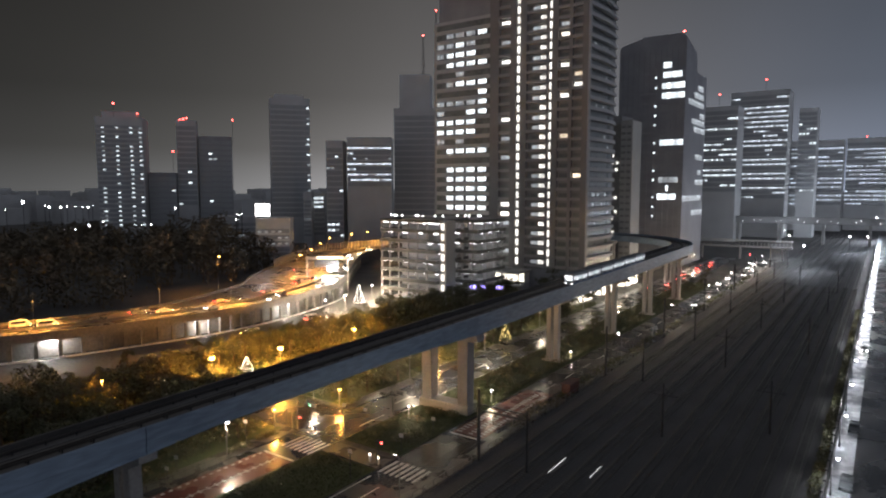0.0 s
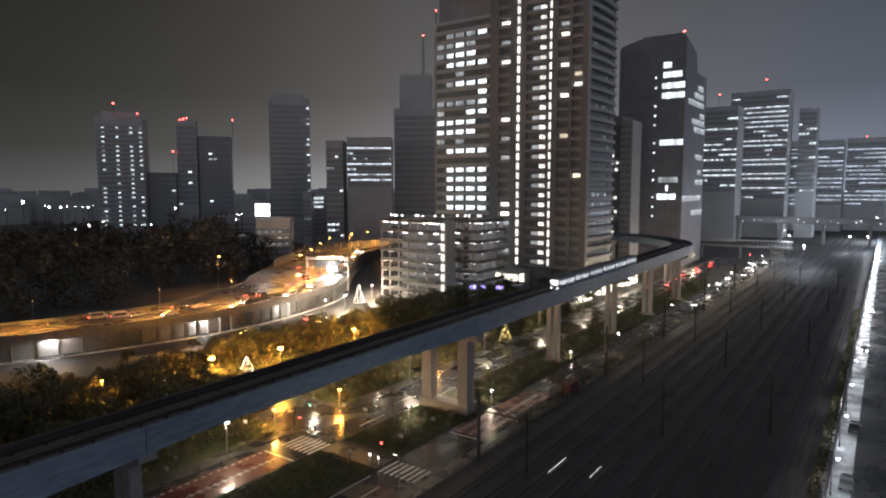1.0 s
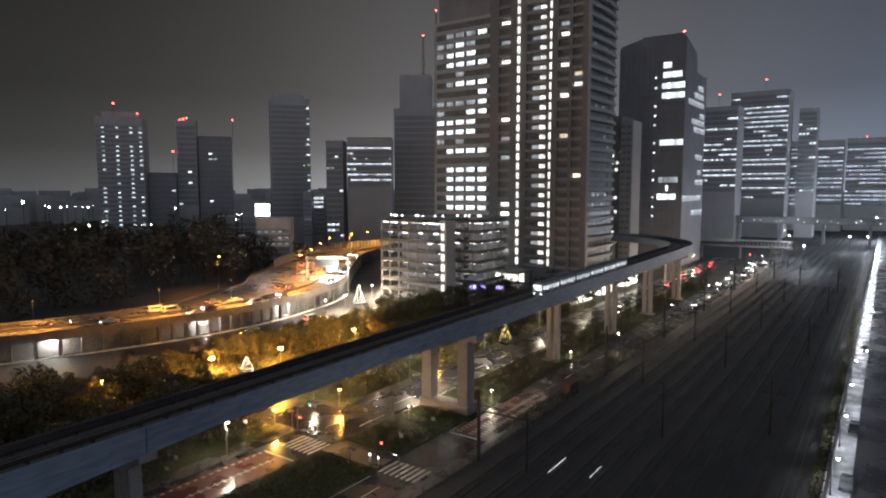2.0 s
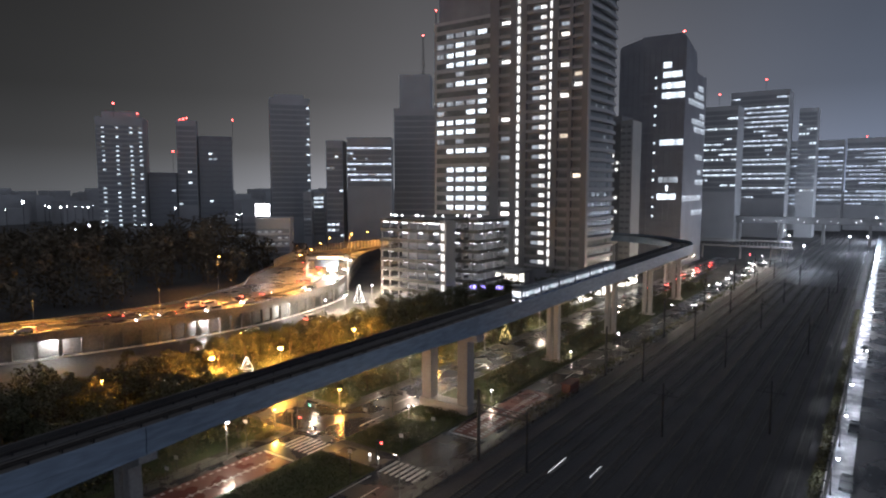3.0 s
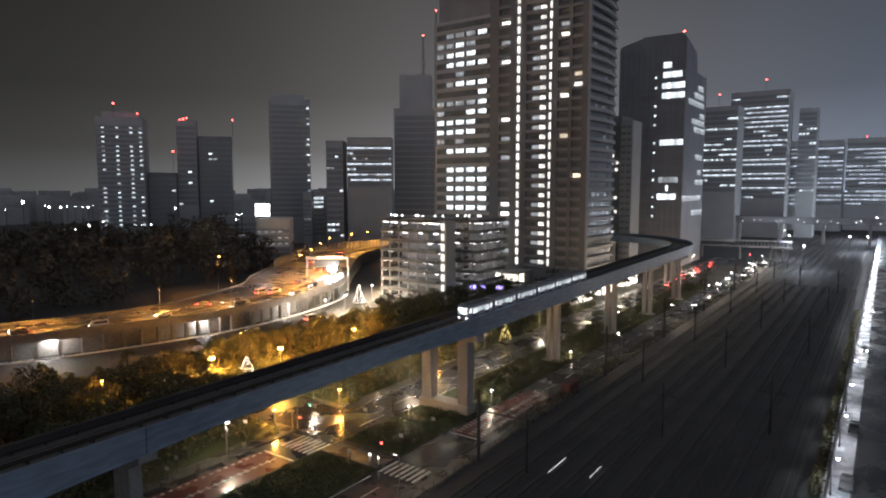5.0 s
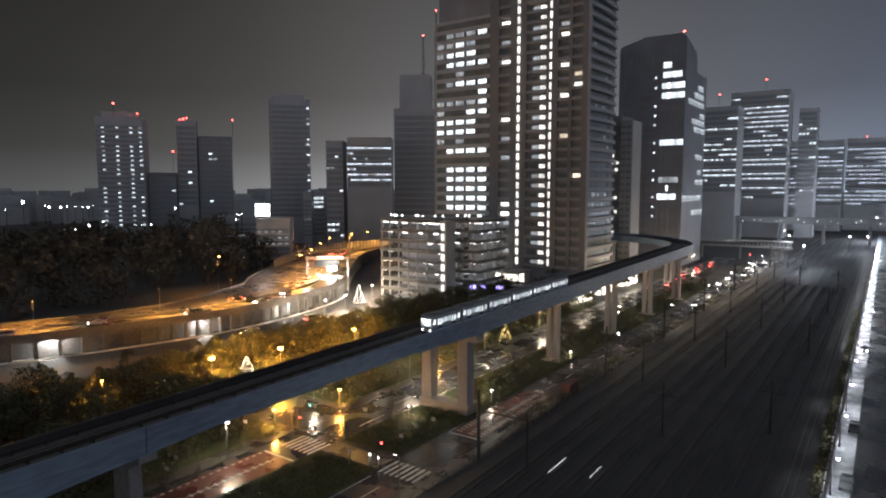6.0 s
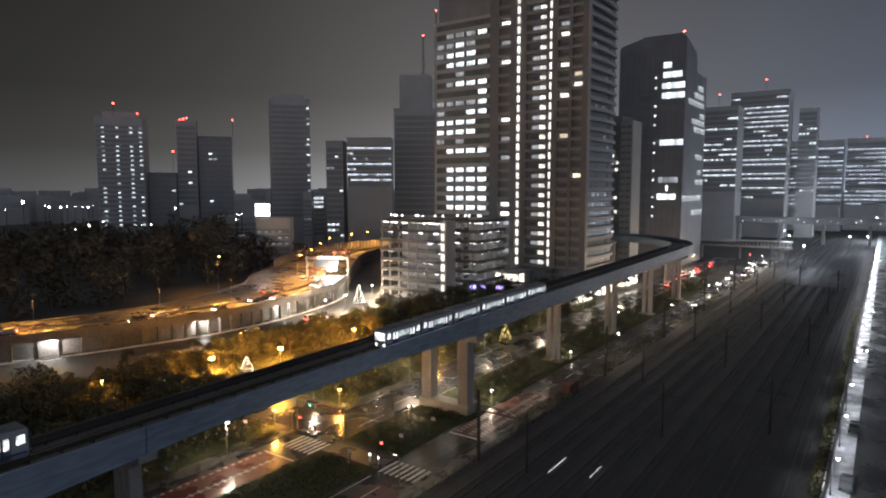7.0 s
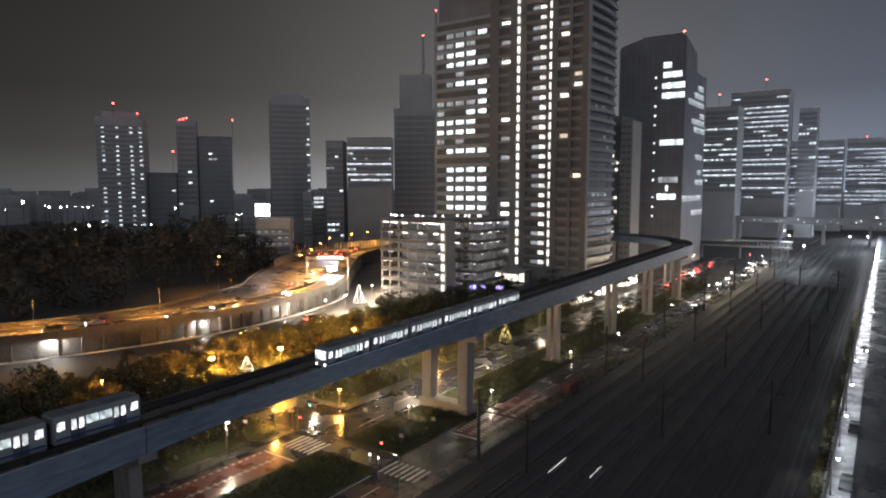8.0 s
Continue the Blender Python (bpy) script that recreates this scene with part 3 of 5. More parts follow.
def build_expressway():
    e = thing("expressway", "raised expressway lit orange, with concrete parapets", "expressway", kind="structure")
    z = EXPRESS_Z
    part("deck", express_ribbon([(0.3, z, 0), (-0.3, z, 1), (-0.3, z - 1.2, 1), (0.3, z - 1.2, 0)], 1, 11.6, True), EXPRESS_ROAD, e, "wet roadway")
    part("parapet", express_ribbon([(0, z + 0.95, 0), (0.28, z + 0.95, 0), (0.28, z - 1.4, 0), (0, z - 1.4, 0)], 1, 11.6), DARK_CONCRETE, e)
    part("parapet", express_ribbon([(-0.28, z + 0.8, 1), (0, z + 0.8, 1), (0, z - 1.4, 1), (-0.28, z - 1.4, 1)], 1, 11.6, True), DARK_CONCRETE, e)
    part("retaining_wall", express_ribbon([(3.2, z - 1.2, 0), (3.7, z - 1.2, 0), (3.7, -0.1, 0), (3.2, -0.1, 0)], 1, 11.6), DARK_CONCRETE, e)
    part("median", express_ribbon([(9.2, z + 0.8, 0), (9.5, z + 0.8, 0), (9.6, z, 0), (9.1, z, 0)], 1, 11.6), DARK_CONCRETE, e)
    for o in (4.8, 13.5):
        bm = bmesh.new()
        for i in range(70):
            s = 1.5 + i * 0.12
            x, y, a, w = express(s, o)
            m = pose(x, y, z + 0.012, 0, 0, math.degrees(a))
            r = bmesh.ops.create_cube(bm, size=1.0)
            for v in r["verts"]:
                v.co = m @ Vector((v.co.x * 0.16, v.co.y * 2.4, v.co.z * 0.01))
        tagged(part("lane_dashes", bm, PAINT, e, "dashed white lane line"), kind="stuff")
    col = mesh_of(boxes((-0.45, 0.45, -0.45, 0.45, -0.05, z - 1.2)), "column", DARK_CONCRETE)
    for i in range(48):
        x, y, a, w = express(1.4 + i * 0.16, 0.6)
        c = part("column", col, None, e)
        c.matrix_basis = pose(x, y, 0, 0, 0, math.degrees(a))
    # tall noise barrier round the outside of the bend
    bar = thing("noise_barrier", "tall pale noise barrier lit orange round the expressway bend", "noise barrier", kind="structure")
    panel = mesh_of(boxes((-0.08, 0.08, -1.2, 1.2, 0, 4.1, 0.03)), "panel", PALE_WALL)
    post = mesh_of(boxes((-0.14, 0.14, -0.12, 0.12, 0, 4.4)), "post", STEEL)
    s, last = 7.75, None
    while s < 11.4:
        x, y, a, w = express(s, 0)
        x, y, _, _ = express(s, w - 0.9)
        if last is None or math.hypot(x - last[0], y - last[1]) > 2.5:
            part("panel", panel, None, bar).matrix_basis = pose(x, y, z, 0, 0, math.degrees(a))
            part("post", post, None, bar).matrix_basis = pose(x - 1.25 * math.sin(-a), y - 1.25 * math.cos(a), z, 0, 0, math.degrees(a))
            last = (x, y)
        s += 0.01
    # white rail along its foot
    part("guard_rail", express_ribbon([(-2.0, 0.75, 0), (-1.86, 0.75, 0), (-1.86, 0.35, 0), (-2.0, 0.35, 0)], 1.6, 6.6), PAINT, e, "white guard rail")
    bm = bmesh.new()
    for i in range(60):
        x, y, a, w = express(1.6 + i * 0.083, -1.93)
        box(bm, x - 0.06, x + 0.06, y - 0.06, y + 0.06, -0.05, 0.4)
    tagged(part("guard_rail_posts", bm, STEEL, e), kind="stuff")
    # sign gantry over the lanes
    x0, y0, a, w = express(6.9, -0.6)
    g = thing("sign_gantry", "steel sign gantry over the expressway with a lit yellow beam", "gantry", pose(x0, y0, 0, 0, 0, math.degrees(a)))
    for x in (0, -17):
        bm = boxes((x - 0.3, x + 0.3, -0.3, 0.3, 0.0, z + 8.6, 0.04))
        part("post", bm, PALE_STEEL, g)
    part("beam", boxes((-17, 0, -0.35, 0.35, z + 7.3, z + 8.4, 0.05)), PALE_STEEL, g)
    part("sign", boxes((-14, -3.5, -0.62, -0.5, z + 4.2, z + 7.2, 0.03)), DARK_STEEL, g, "dark back of a road sign")
    part("sign", boxes((-12.5, -2, -0.6, -0.5, z + 7.7, z + 8.5)), SIGN_LIGHT, g, "lit yellow panel")


# ---- cars ----
def car_shape(wide, length, height, van):
    """A car's shell, its front towards +Y."""
    bm = bmesh.new()
    hl, hw = length / 2, wide / 2
    if van:
        side = [(-hl, 0.35), (-hl, height * 0.95), (-hl + 0.15, height), (hl * 0.62, height), (hl * 0.86, height * 0.58), (hl, height * 0.5), (hl, 0.35)]
    else:
        side = [(-hl, 0.35), (-hl, 0.85), (-hl * 0.86, 0.95), (-hl * 0.55, height), (hl * 0.18, height), (hl * 0.5, 0.98), (hl * 0.94, 0.8), (hl, 0.6), (hl, 0.35)]
    rings = []
    for x in (-hw, -hw * 0.86, hw * 0.86, hw):
        k = 0.9 if abs(x) == hw else 1.0
        rings.append([bm.verts.new((x * (0.84 if z > 1.1 and abs(x) == hw else 1), y * (0.985 if k < 1 else 1), z if z < 1 else z * (0.97 if k < 1 else 1))) for y, z in side])
    for a, b in zip(rings, rings[1:]):
        for i in range(len(side)):
            j = (i + 1) % len(side)
            bm.faces.new((a[i], b[i], b[j], a[j]))
    bm.faces.new(rings[0]), bm.faces.new(rings[-1][::-1])
    bmesh.ops.recalc_face_normals(bm, faces=bm.faces)
    return bm


def build_vehicle(name, label, paint, m, wide=1.72, length=4.4, height=1.45, van=False, lights=True):
    t = thing(name, label, name.split("_")[-1], m, "vehicles")
    part("body", car_shape(wide, length, height, van), paint, t)
    hl, hw = length / 2, wide / 2
    zt = height - 0.12
    if van:
        part("side_glass", boxes((-hw - 0.006, -hw + 0.02, -hl + 0.5, hl * 0.5, height * 0.58, height * 0.86), (hw - 0.02, hw + 0.006, -hl + 0.5, hl * 0.5, height * 0.58, height * 0.86)), DARK_GLASS, t)
        part("rear_window", boxes((-hw * 0.8, hw * 0.8, -hl - 0.01, -hl + 0.01, height * 0.55, height * 0.88)), DARK_GLASS, t)
        bm = boxes((-hw * 0.82, hw * 0.82, -0.012, 0.012, -0.4, 0.4))
        bmesh.ops.transform(bm, matrix=pose(0, hl * 0.755, height * 0.79, -42), verts=bm.verts)
        part("windscreen", bm, DARK_GLASS, t)
    else:
        for y, z, rx, h in ((hl * 0.355, (0.98 + height) / 2 + 0.01, -56, 0.33), (-hl * 0.72, (0.95 + height) / 2, 52, 0.33)):
            bm = boxes((-hw * 0.8, hw * 0.8, -0.012, 0.012, -h, h))
            bmesh.ops.transform(bm, matrix=pose(0, y, z, rx), verts=bm.verts)
            part("windscreen" if y > 0 else "rear_window", bm, DARK_GLASS, t)
        part("side_glass", boxes((-hw * 0.93, -hw * 0.9, -hl * 0.5, hl * 0.2, 1.02, zt), (hw * 0.9, hw * 0.93, -hl * 0.5, hl * 0.2, 1.02, zt)), DARK_GLASS, t)
    for x in (-hw + 0.1, hw - 0.1):
        for y in (-hl * 0.62, hl * 0.64):
            bm = bmesh.new()
            rod(bm, (x - 0.11, y, 0.32), (x + 0.11, y, 0.32), 0.32, n=14)
            w = part("wheel", bm, BLACK, t)
            bm = bmesh.new()
            sx = 0.115 if x > 0 else -0.115
            rod(bm, (x + sx - 0.01, y, 0.32), (x + sx + 0.01, y, 0.32), 0.19, n=10)
            part("rim", bm, STEEL, w)
    for x in (-hw * 0.72, hw * 0.72):
        part("headlight", boxes((x - 0.19, x + 0.19, hl - 0.05, hl + 0.02, 0.56, 0.76, 0.02)), HEAD if lights else DARK_GLASS, t)
        part("tail_light", boxes((x - 0.17, x + 0.17, -hl - 0.02, -hl + 0.05, 0.66, 0.86, 0.02)), TAIL if lights else DULL_RED, t)
    return t


def build_vehicles():
    """Those that stand in the streets; then those on the expressway, which are returned with their runs."""
    for x, y, rz, paint, van, lights, what in (
            (-77, 283, 0, WHITE_CAR, True, True, "white van with red tail lights on the wet street"), (-80.2, 268, 0, GREY_CAR, False, True, "grey car with red tail lights on the wet street"),
            (-77.2, 302, 0, GREY_CAR, False, True, "grey car with red tail lights on the wet street"), (-80, 322, 0, WHITE_CAR, True, True, "white van with red tail lights on the wet street"),
            (-55.4, 240, 180, GREY_CAR, False, True, "grey car with lit headlights on the wet street"), (-55.4, 260, 180, WHITE_CAR, False, True, "white car with lit headlights on the wet street"),
            (-59.2, 318, 180, WHITE_CAR, False, True, "white car with lit headlights on the wet street"), (-55.6, 338, 180, GREY_CAR, True, True, "grey van with lit headlights on the wet street"),
            (-84.2 + 2.2, 243, 0, WHITE_CAR, False, False, "white parked car beside the pavement"), (-3.0 + 0.2, 197, 180, GREY_CAR, False, True, "dark car with lit headlights on the bright street"),
            (6.6, 232, 0, GREY_CAR, True, False, "dark van on the bright street"), (-2.6, 262, 180, WHITE_CAR, False, True, "white car with lit headlights on the bright street"),
            (-2.6, 130, 180, GREY_CAR, False, False, "grey car parked on the bright street"), (-2.6, 104, 180, GREY_CAR, False, False, "grey car parked on the bright street"),
            (-77.2, 338, 0, WHITE_CAR, False, True, "white car with red tail lights on the wet street"), (-80.2, 350, 0, GREY_CAR, False, True, "grey car with red tail lights on the wet street"),
            (-77.2, 366, 0, GREY_CAR, True, True, "grey van with red tail lights on the wet street"), (-80.2, 384, 0, WHITE_CAR, False, True, "white car with red tail lights on the wet street"),
            (-59.2, 300, 180, GREY_CAR, False, True, "grey car with lit headlights on the wet street"), (-55.6, 362, 180, WHITE_CAR, False, True, "white car with lit headlights on the wet street"),
            (-59.2, 372, 180, GREY_CAR, False, True, "grey car with lit headlights on the wet street"), (-59.2, 392, 180, WHITE_CAR, True, True, "white van with lit headlights on the wet street"),
            (-55.6, 404, 180, GREY_CAR, False, True, "grey car with lit headlights on the wet street"), (-80.2, 300, 0, GREY_CAR, True, True, "grey van with red tail lights on the wet street"),
            (-152, 142, 0, WHITE_CAR, True, True, "white van on the service street"),
            (-154, 120, 180, WHITE_CAR, False, True, "white car with lit headlights on the service street")):
        build_vehicle("delivery_van" if van else "passenger_car", what, paint, pose(x, y, 0.012, 0, 0, rz), 1.8 if van else 1.72, 4.8 if van else 4.4, 2.0 if van else 1.45, van, lights)
    runs = []
    # offset from the edge, place at the start, rows of EXPRESS a second, white or grey
    for k, (off, s0, v, paint, van) in enumerate(((3.0, 9.3, -0.62, WHITE_CAR, False), (3.0, 7.6, -0.66, GREY_CAR, True), (6.6, 6.5, -0.64, WHITE_CAR, False), (3.0, 5.85, -0.64, WHITE_CAR, True),
                                                   (6.6, 8.9, -0.6, GREY_CAR, False), (6.6, 4.0, -0.62, WHITE_CAR, False), (3.2, 10.2, -0.62, WHITE_CAR, False), (6.6, 10.3, -0.62, WHITE_CAR, True),
                                                   (11.6, 1.2, 0.6, GREY_CAR, False), (15.2, 2.1, 0.62, WHITE_CAR, True), (11.6, 3.4, 0.58, WHITE_CAR, False), (15.2, 4.4, 0.6, GREY_CAR, False),
                                                   (11.6, 5.4, 0.55, WHITE_CAR, False), (15.4, 6.1, 0.5, GREY_CAR, True), (20, 6.6, 0.3, WHITE_CAR, False), (24, 7.4, 0.22, GREY_CAR, False),
                                                   (15.2, 1.1, 0.6, GREY_CAR, False), (11.6, 2.3, 0.6, WHITE_CAR, True), (15.2, 3.1, 0.6, GREY_CAR, False), (11.6, 4.5, 0.57, GREY_CAR, False),
                                                   (15.2, 5.3, 0.55, WHITE_CAR, False), (11.6, 6.5, 0.45, GREY_CAR, True), (18, 7.3, 0.3, WHITE_CAR, False), (14, 7.9, 0.3, GREY_CAR, False),
                                                   (6.6, 5.2, -0.62, GREY_CAR, False), (3.0, 4.9, -0.62, WHITE_CAR, False), (6.6, 7.6, -0.62, WHITE_CAR, False), (3.0, 8.5, -0.64, GREY_CAR, False))):
        c = build_vehicle("delivery_van" if van else "passenger_car", ("white" if paint is WHITE_CAR else "grey") + (" van" if van else " car") + " driving on the lit expressway", paint, Matrix(),
                          1.8 if van else 1.72, 4.8 if van else 4.4, 2.0 if van else 1.45, van)
        rows = []
        for i in range(17):
            s = min(max(s0 + v * i * 0.5, 1.05), 11.4)
            x, y, a, w = express(s, off)
            rows.append((i * 0.5, pose(x, y, EXPRESS_Z + 0.012, 0, 0, math.degrees(a) + (180 if v < 0 else 0))))
        runs.append((c, rows))
    return runs


def motions():
    for i, c in enumerate(NEAR):
        walk(c, [(t, car_pose(s + 2.0 + PITCH * (i + 0.5), 2.3)) for t, s in NEAR_RUN])
    for i, c in enumerate(FAR):
        walk(c, [(t, car_pose(s - PITCH * (i + 0.5), 5.7)) for t, s in FAR_RUN])
    for c, rows in RUNS:
        walk(c, rows)


# ---- lamps ----
def lamp_post(name, label, x, y, h, head, colour, power, arm=(0.0, 0.0), z=0.0, size=0.22, cone=0, tilt=0):
    t = thing(name, label, "lamp", pose(x, y, z), "street lamps")
    bm = bmesh.new()
    rod(bm, (0, 0, 0), (0, 0, h), 0.11, 0.06)
    rod(bm, (0, 0, 0), (0, 0, 0.5), 0.17, 0.14)
    part("pole", bm, STEEL, t)
    ax, ay = arm
    if ax or ay:
        bm = bmesh.new()
        rod(bm, (0, 0, h - 0.05), (ax, ay, h + 0.25), 0.05, 0.045)
        part("arm", bm, STEEL, t)
    zh = h + (0.25 if ax or ay else 0)
    bm = bmesh.new()
    bmesh.ops.create_uvsphere(bm, u_segments=12, v_segments=8, radius=size, matrix=pose(ax, ay, zh - 0.05) @ Matrix.Diagonal((1, 1, 0.75, 1)))
    part("lamp_head", bm, head, t, smooth=True)
    bm = bmesh.new()
    bmesh.ops.create_cone(bm, cap_ends=True, segments=12, radius1=size * 1.15, radius2=size * 0.5, depth=0.12, matrix=pose(ax, ay, zh + size * 0.75))
    part("hood", bm, DARK_STEEL, t)
    if power:
        d = bpy.data.lights.new("bulb", "SPOT" if cone else "POINT")
        d.energy, d.color, d.shadow_soft_size = power, colour, size + 0.08
        if cone:
            d.spot_size, d.spot_blend = radians(cone), 0.7
        o = new("bulb", d)
        o.parent, o.location, o.rotation_euler = t, (ax, ay, zh - size - 0.25), (0, radians(tilt), 0)
    return t


ORANGE, WARM, COOL = (1.0, 0.43, 0.07), (1.0, 0.8, 0.55), (0.9, 0.95, 1.0)


def build_lamps():
    # the last four lamps are added to light the park trees orange
    for x, y, p in ((-122.5, 84.3, 19000), (-117, 99.3, 19000), (-117, 124.7, 19000), (-125.5, 61.4, 2200), (-127, 146, 7000), (-104, 110, 7000), (-138, 104, 3500), (-137, 132, 3500)):
        lamp_post("street_lamp", "orange sodium street lamp among the park trees", x, y, 4.7, SODIUM, ORANGE, p, size=0.62 if p > 8000 else 0.24)
    for x, y in ((-87.6, 72.6), (-86.0, 87.4), (-88, 123)):
        lamp_post("street_lamp", "orange sodium street lamp beside the junction", x, y, 3.4, SODIUM, ORANGE, 2200, size=0.26)
    lamp_post("street_lamp", "slim white street lamp beside the red lane", -83.2, 59.4, 5.9, LED, WARM, 1500, (0.35, 0.0))
    for y, p in ((108, 1700), (140, 1700), (172, 2000), (206, 2000), (240, 2200), (275, 2400), (315, 2600), (355, 2600)):
        lamp_post("street_lamp", "white street lamp on the footway beside the guideway", -84.6, y, 6.5, LED, WARM, p, (0.9, 0.0))
    for y, p in ((152, 900), (200, 1500), (250, 2200), (292, 2600), (335, 3000), (375, 3000)):
        lamp_post("street_lamp", "white street lamp on the footway beside the railway", -52.2, y, 6.5, LED, WARM, p, (-0.9, 0.0))
    for x, y in ((-93.5, 87.6), (-98, 99), (-97, 111), (-92, 128)):
        lamp_post("street_lamp", "white street lamp beside the cross street", x, y, 5.4, LED, WARM, 1100)
    for y in (64.0,):
        lamp_post("street_lamp", "white street lamp at the edge of the railway", -52.0, y, 6.5, LED_SMALL, WARM, 350, (-0.9, 0.0), size=0.12)
    for x, y in ((-152.5, 149), (-154, 160), (-161, 182), (-168, 197)):
        lamp_post("street_lamp", "white street lamp on the service street below the expressway", x, y, 5.5, LED, WARM, 9000, size=0.3)
    for x, y in ((-73.2, 102.5), (-73.2, 110.5)):
        lamp_post("street_lamp", "white street lamp on the planted median below the guideway", x, y, 4.6, LED, WARM, 1200)
    lamp_post("path_lamp", "low white path lamp on the grass beside the red lane", -62.8, 106.6, 2.6, LED, WARM, 650, size=0.16)
    lamp_post("path_lamp", "low white path lamp beside a guideway pier", -63.6, 147.5, 1.6, LED_SMALL, WARM, 500, size=0.2)
    lamp_post("path_lamp", "low white path lamp on the traffic island", -70.5, 89.6, 2.6, LED_SMALL, WARM, 700, size=0.16)
    for i in range(19):
        y = 100 + 20.4 * i
        lamp_post("street_lamp", "white street lamp along the bright street", -4.3, y, 5.2, LED, COOL, 900 if i < 5 else 3400, (0.7, 0.0), z=0.12, cone=150, tilt=-6)
    # the last two masts are added beyond the bridge to brighten the bluish towers
    for x, y, h, p in ((-34.4, 379, 13, 12000), (-47, 430, 15, 10000), (-19, 499, 11, 6000), (-9, 505, 11, 7000), (-62, 536, 12, 6000), (-6, 612, 20, 42000), (22, 620, 20, 42000)):
        lamp_post("yard_floodlight", "white floodlight mast at the far end of the railway yard", x, y, h, LED, (0.78, 0.88, 1.0), p, size=0.34)
    # slim median lamps added to light the lanes orange, and tall ones round the bend
    for s in (2.2, 3.3, 4.4, 5.5):
        x, y, a, w = express(s, 9.35)
        lamp_post("median_lamp", "slim orange lamp added on the expressway median to light the lanes", x, y, 7.0, SODIUM_LOW, ORANGE, 26000 if s < 4 else 38000, z=EXPRESS_Z + 0.78, size=0.12, cone=156)
    for s, p in ((6.35, 38000), (7.1, 40000), (7.9, 30000), (8.7, 26000), (9.6, 22000), (10.4, 16000), (11.1, 12000)):
        x, y, a, w = express(s, 17.0 if s < 9 else 11.0)
        lamp_post("expressway_lamp", "tall orange sodium lamp over the expressway lanes", x, y, 10.5, SODIUM, ORANGE, p, (1.4 * math.cos(a), 1.4 * math.sin(a)), z=EXPRESS_Z, size=0.36, cone=150)
    lamp_post("expressway_lamp", "tall orange sodium lamp standing before the dark park", -222, 157, 15, SODIUM, ORANGE, 9000, (1.0, 0.0), size=0.4, cone=160)
    x, y, a, w = express(6.95, 4.5)
    # added glowing panel and bulb stand in for headlight glare at the gantry
    t = thing("floodlight", "glowing white panel standing in for headlight glare under the sign gantry", "floodlight", pose(*express(6.9, 6.0)[:2], EXPRESS_Z + 3.6, 0, 0, math.degrees(a)))
    part("housing", boxes((-1.9, 1.9, 0.02, 0.4, -1.1, 1.1, 0.05)), DARK_STEEL, t)
    part("lens", boxes((-1.8, 1.8, -0.06, 0.0, -1.0, 1.0, 0.02)), GLARE, t)
    part("bracket", boxes((-0.06, 0.06, 0.1, 0.2, 1.1, 4.0)), DARK_STEEL, t)
    d = bpy.data.lights.new("bulb", "POINT")
    d.energy, d.color, d.shadow_soft_size = 26000, (1, 0.97, 0.92), 0.5
    o = new("bulb", d)
    o.parent, o.location = t, (0, -1.2, -0.4)
    # lamps under the expressway's edge
    for s, p in ((2.31, 2600), (3.72, 2200), (5.0, 2400), (6.4, 1800)):
        x, y, a, w = express(s, 1.9)
        t = thing("wall_lamp", "white lamp fixed under the expressway edge", "lamp", pose(x, y, EXPRESS_Z - 1.2, 0, 0, math.degrees(a)), "wall lamps")
        part("housing", boxes((-0.14, 0.14, -0.6, 0.6, -0.16, 0.0, 0.02)), DARK_STEEL, t)
        part("lens", boxes((-0.12, 0.12, -0.55, 0.55, -0.24, -0.16, 0.01)), LED, t)
        d = bpy.data.lights.new("bulb", "POINT")
        d.energy, d.color, d.shadow_soft_size = p, (1, 0.97, 0.9), 0.25
        o = new("bulb", d)
        o.parent, o.location = t, (0, 0, -0.6)


def signal(x, y, rz, colour, h=5.2, reach=1.9):
    t = thing("traffic_light", "traffic light on a slim steel pole at the junction", "traffic light", pose(x, y, 0.0, 0, 0, rz), "traffic lights")
    bm = bmesh.new()
    rod(bm, (0, 0, 0), (0, 0, h + 0.4), 0.1, 0.07)
    part("pole", bm, DARK_STEEL, t)
    bm = bmesh.new()
    rod(bm, (0, 0, h), (reach, 0, h), 0.05)
    part("arm", bm, DARK_STEEL, t)
    box_ = part("signal_box", boxes((reach - 0.9, reach + 0.4, -0.14, 0.1, h - 0.25, h + 0.25, 0.05)), DARK_STEEL, t)
    part("backplate", boxes((reach - 1.0, reach + 0.5, 0.1, 0.13, h - 0.32, h + 0.32, 0.01)), DARK_STEEL, box_)
    for k, c in enumerate(("green", "amber", "red")):
        cx = reach - 0.65 + 0.4 * k
        bm = bmesh.new()
        rod(bm, (cx, -0.14, h), (cx, -0.2, h), 0.16, n=12)
        part("lens", bm, {"red": RED_LIGHT, "green": GREEN_LIGHT}[c] if c == colour else DARK_GLASS, box_)
        part("visor", boxes((cx - 0.18, cx + 0.18, -0.42, -0.15, h + 0.15, h + 0.18)), DARK_STEEL, box_)
    return t


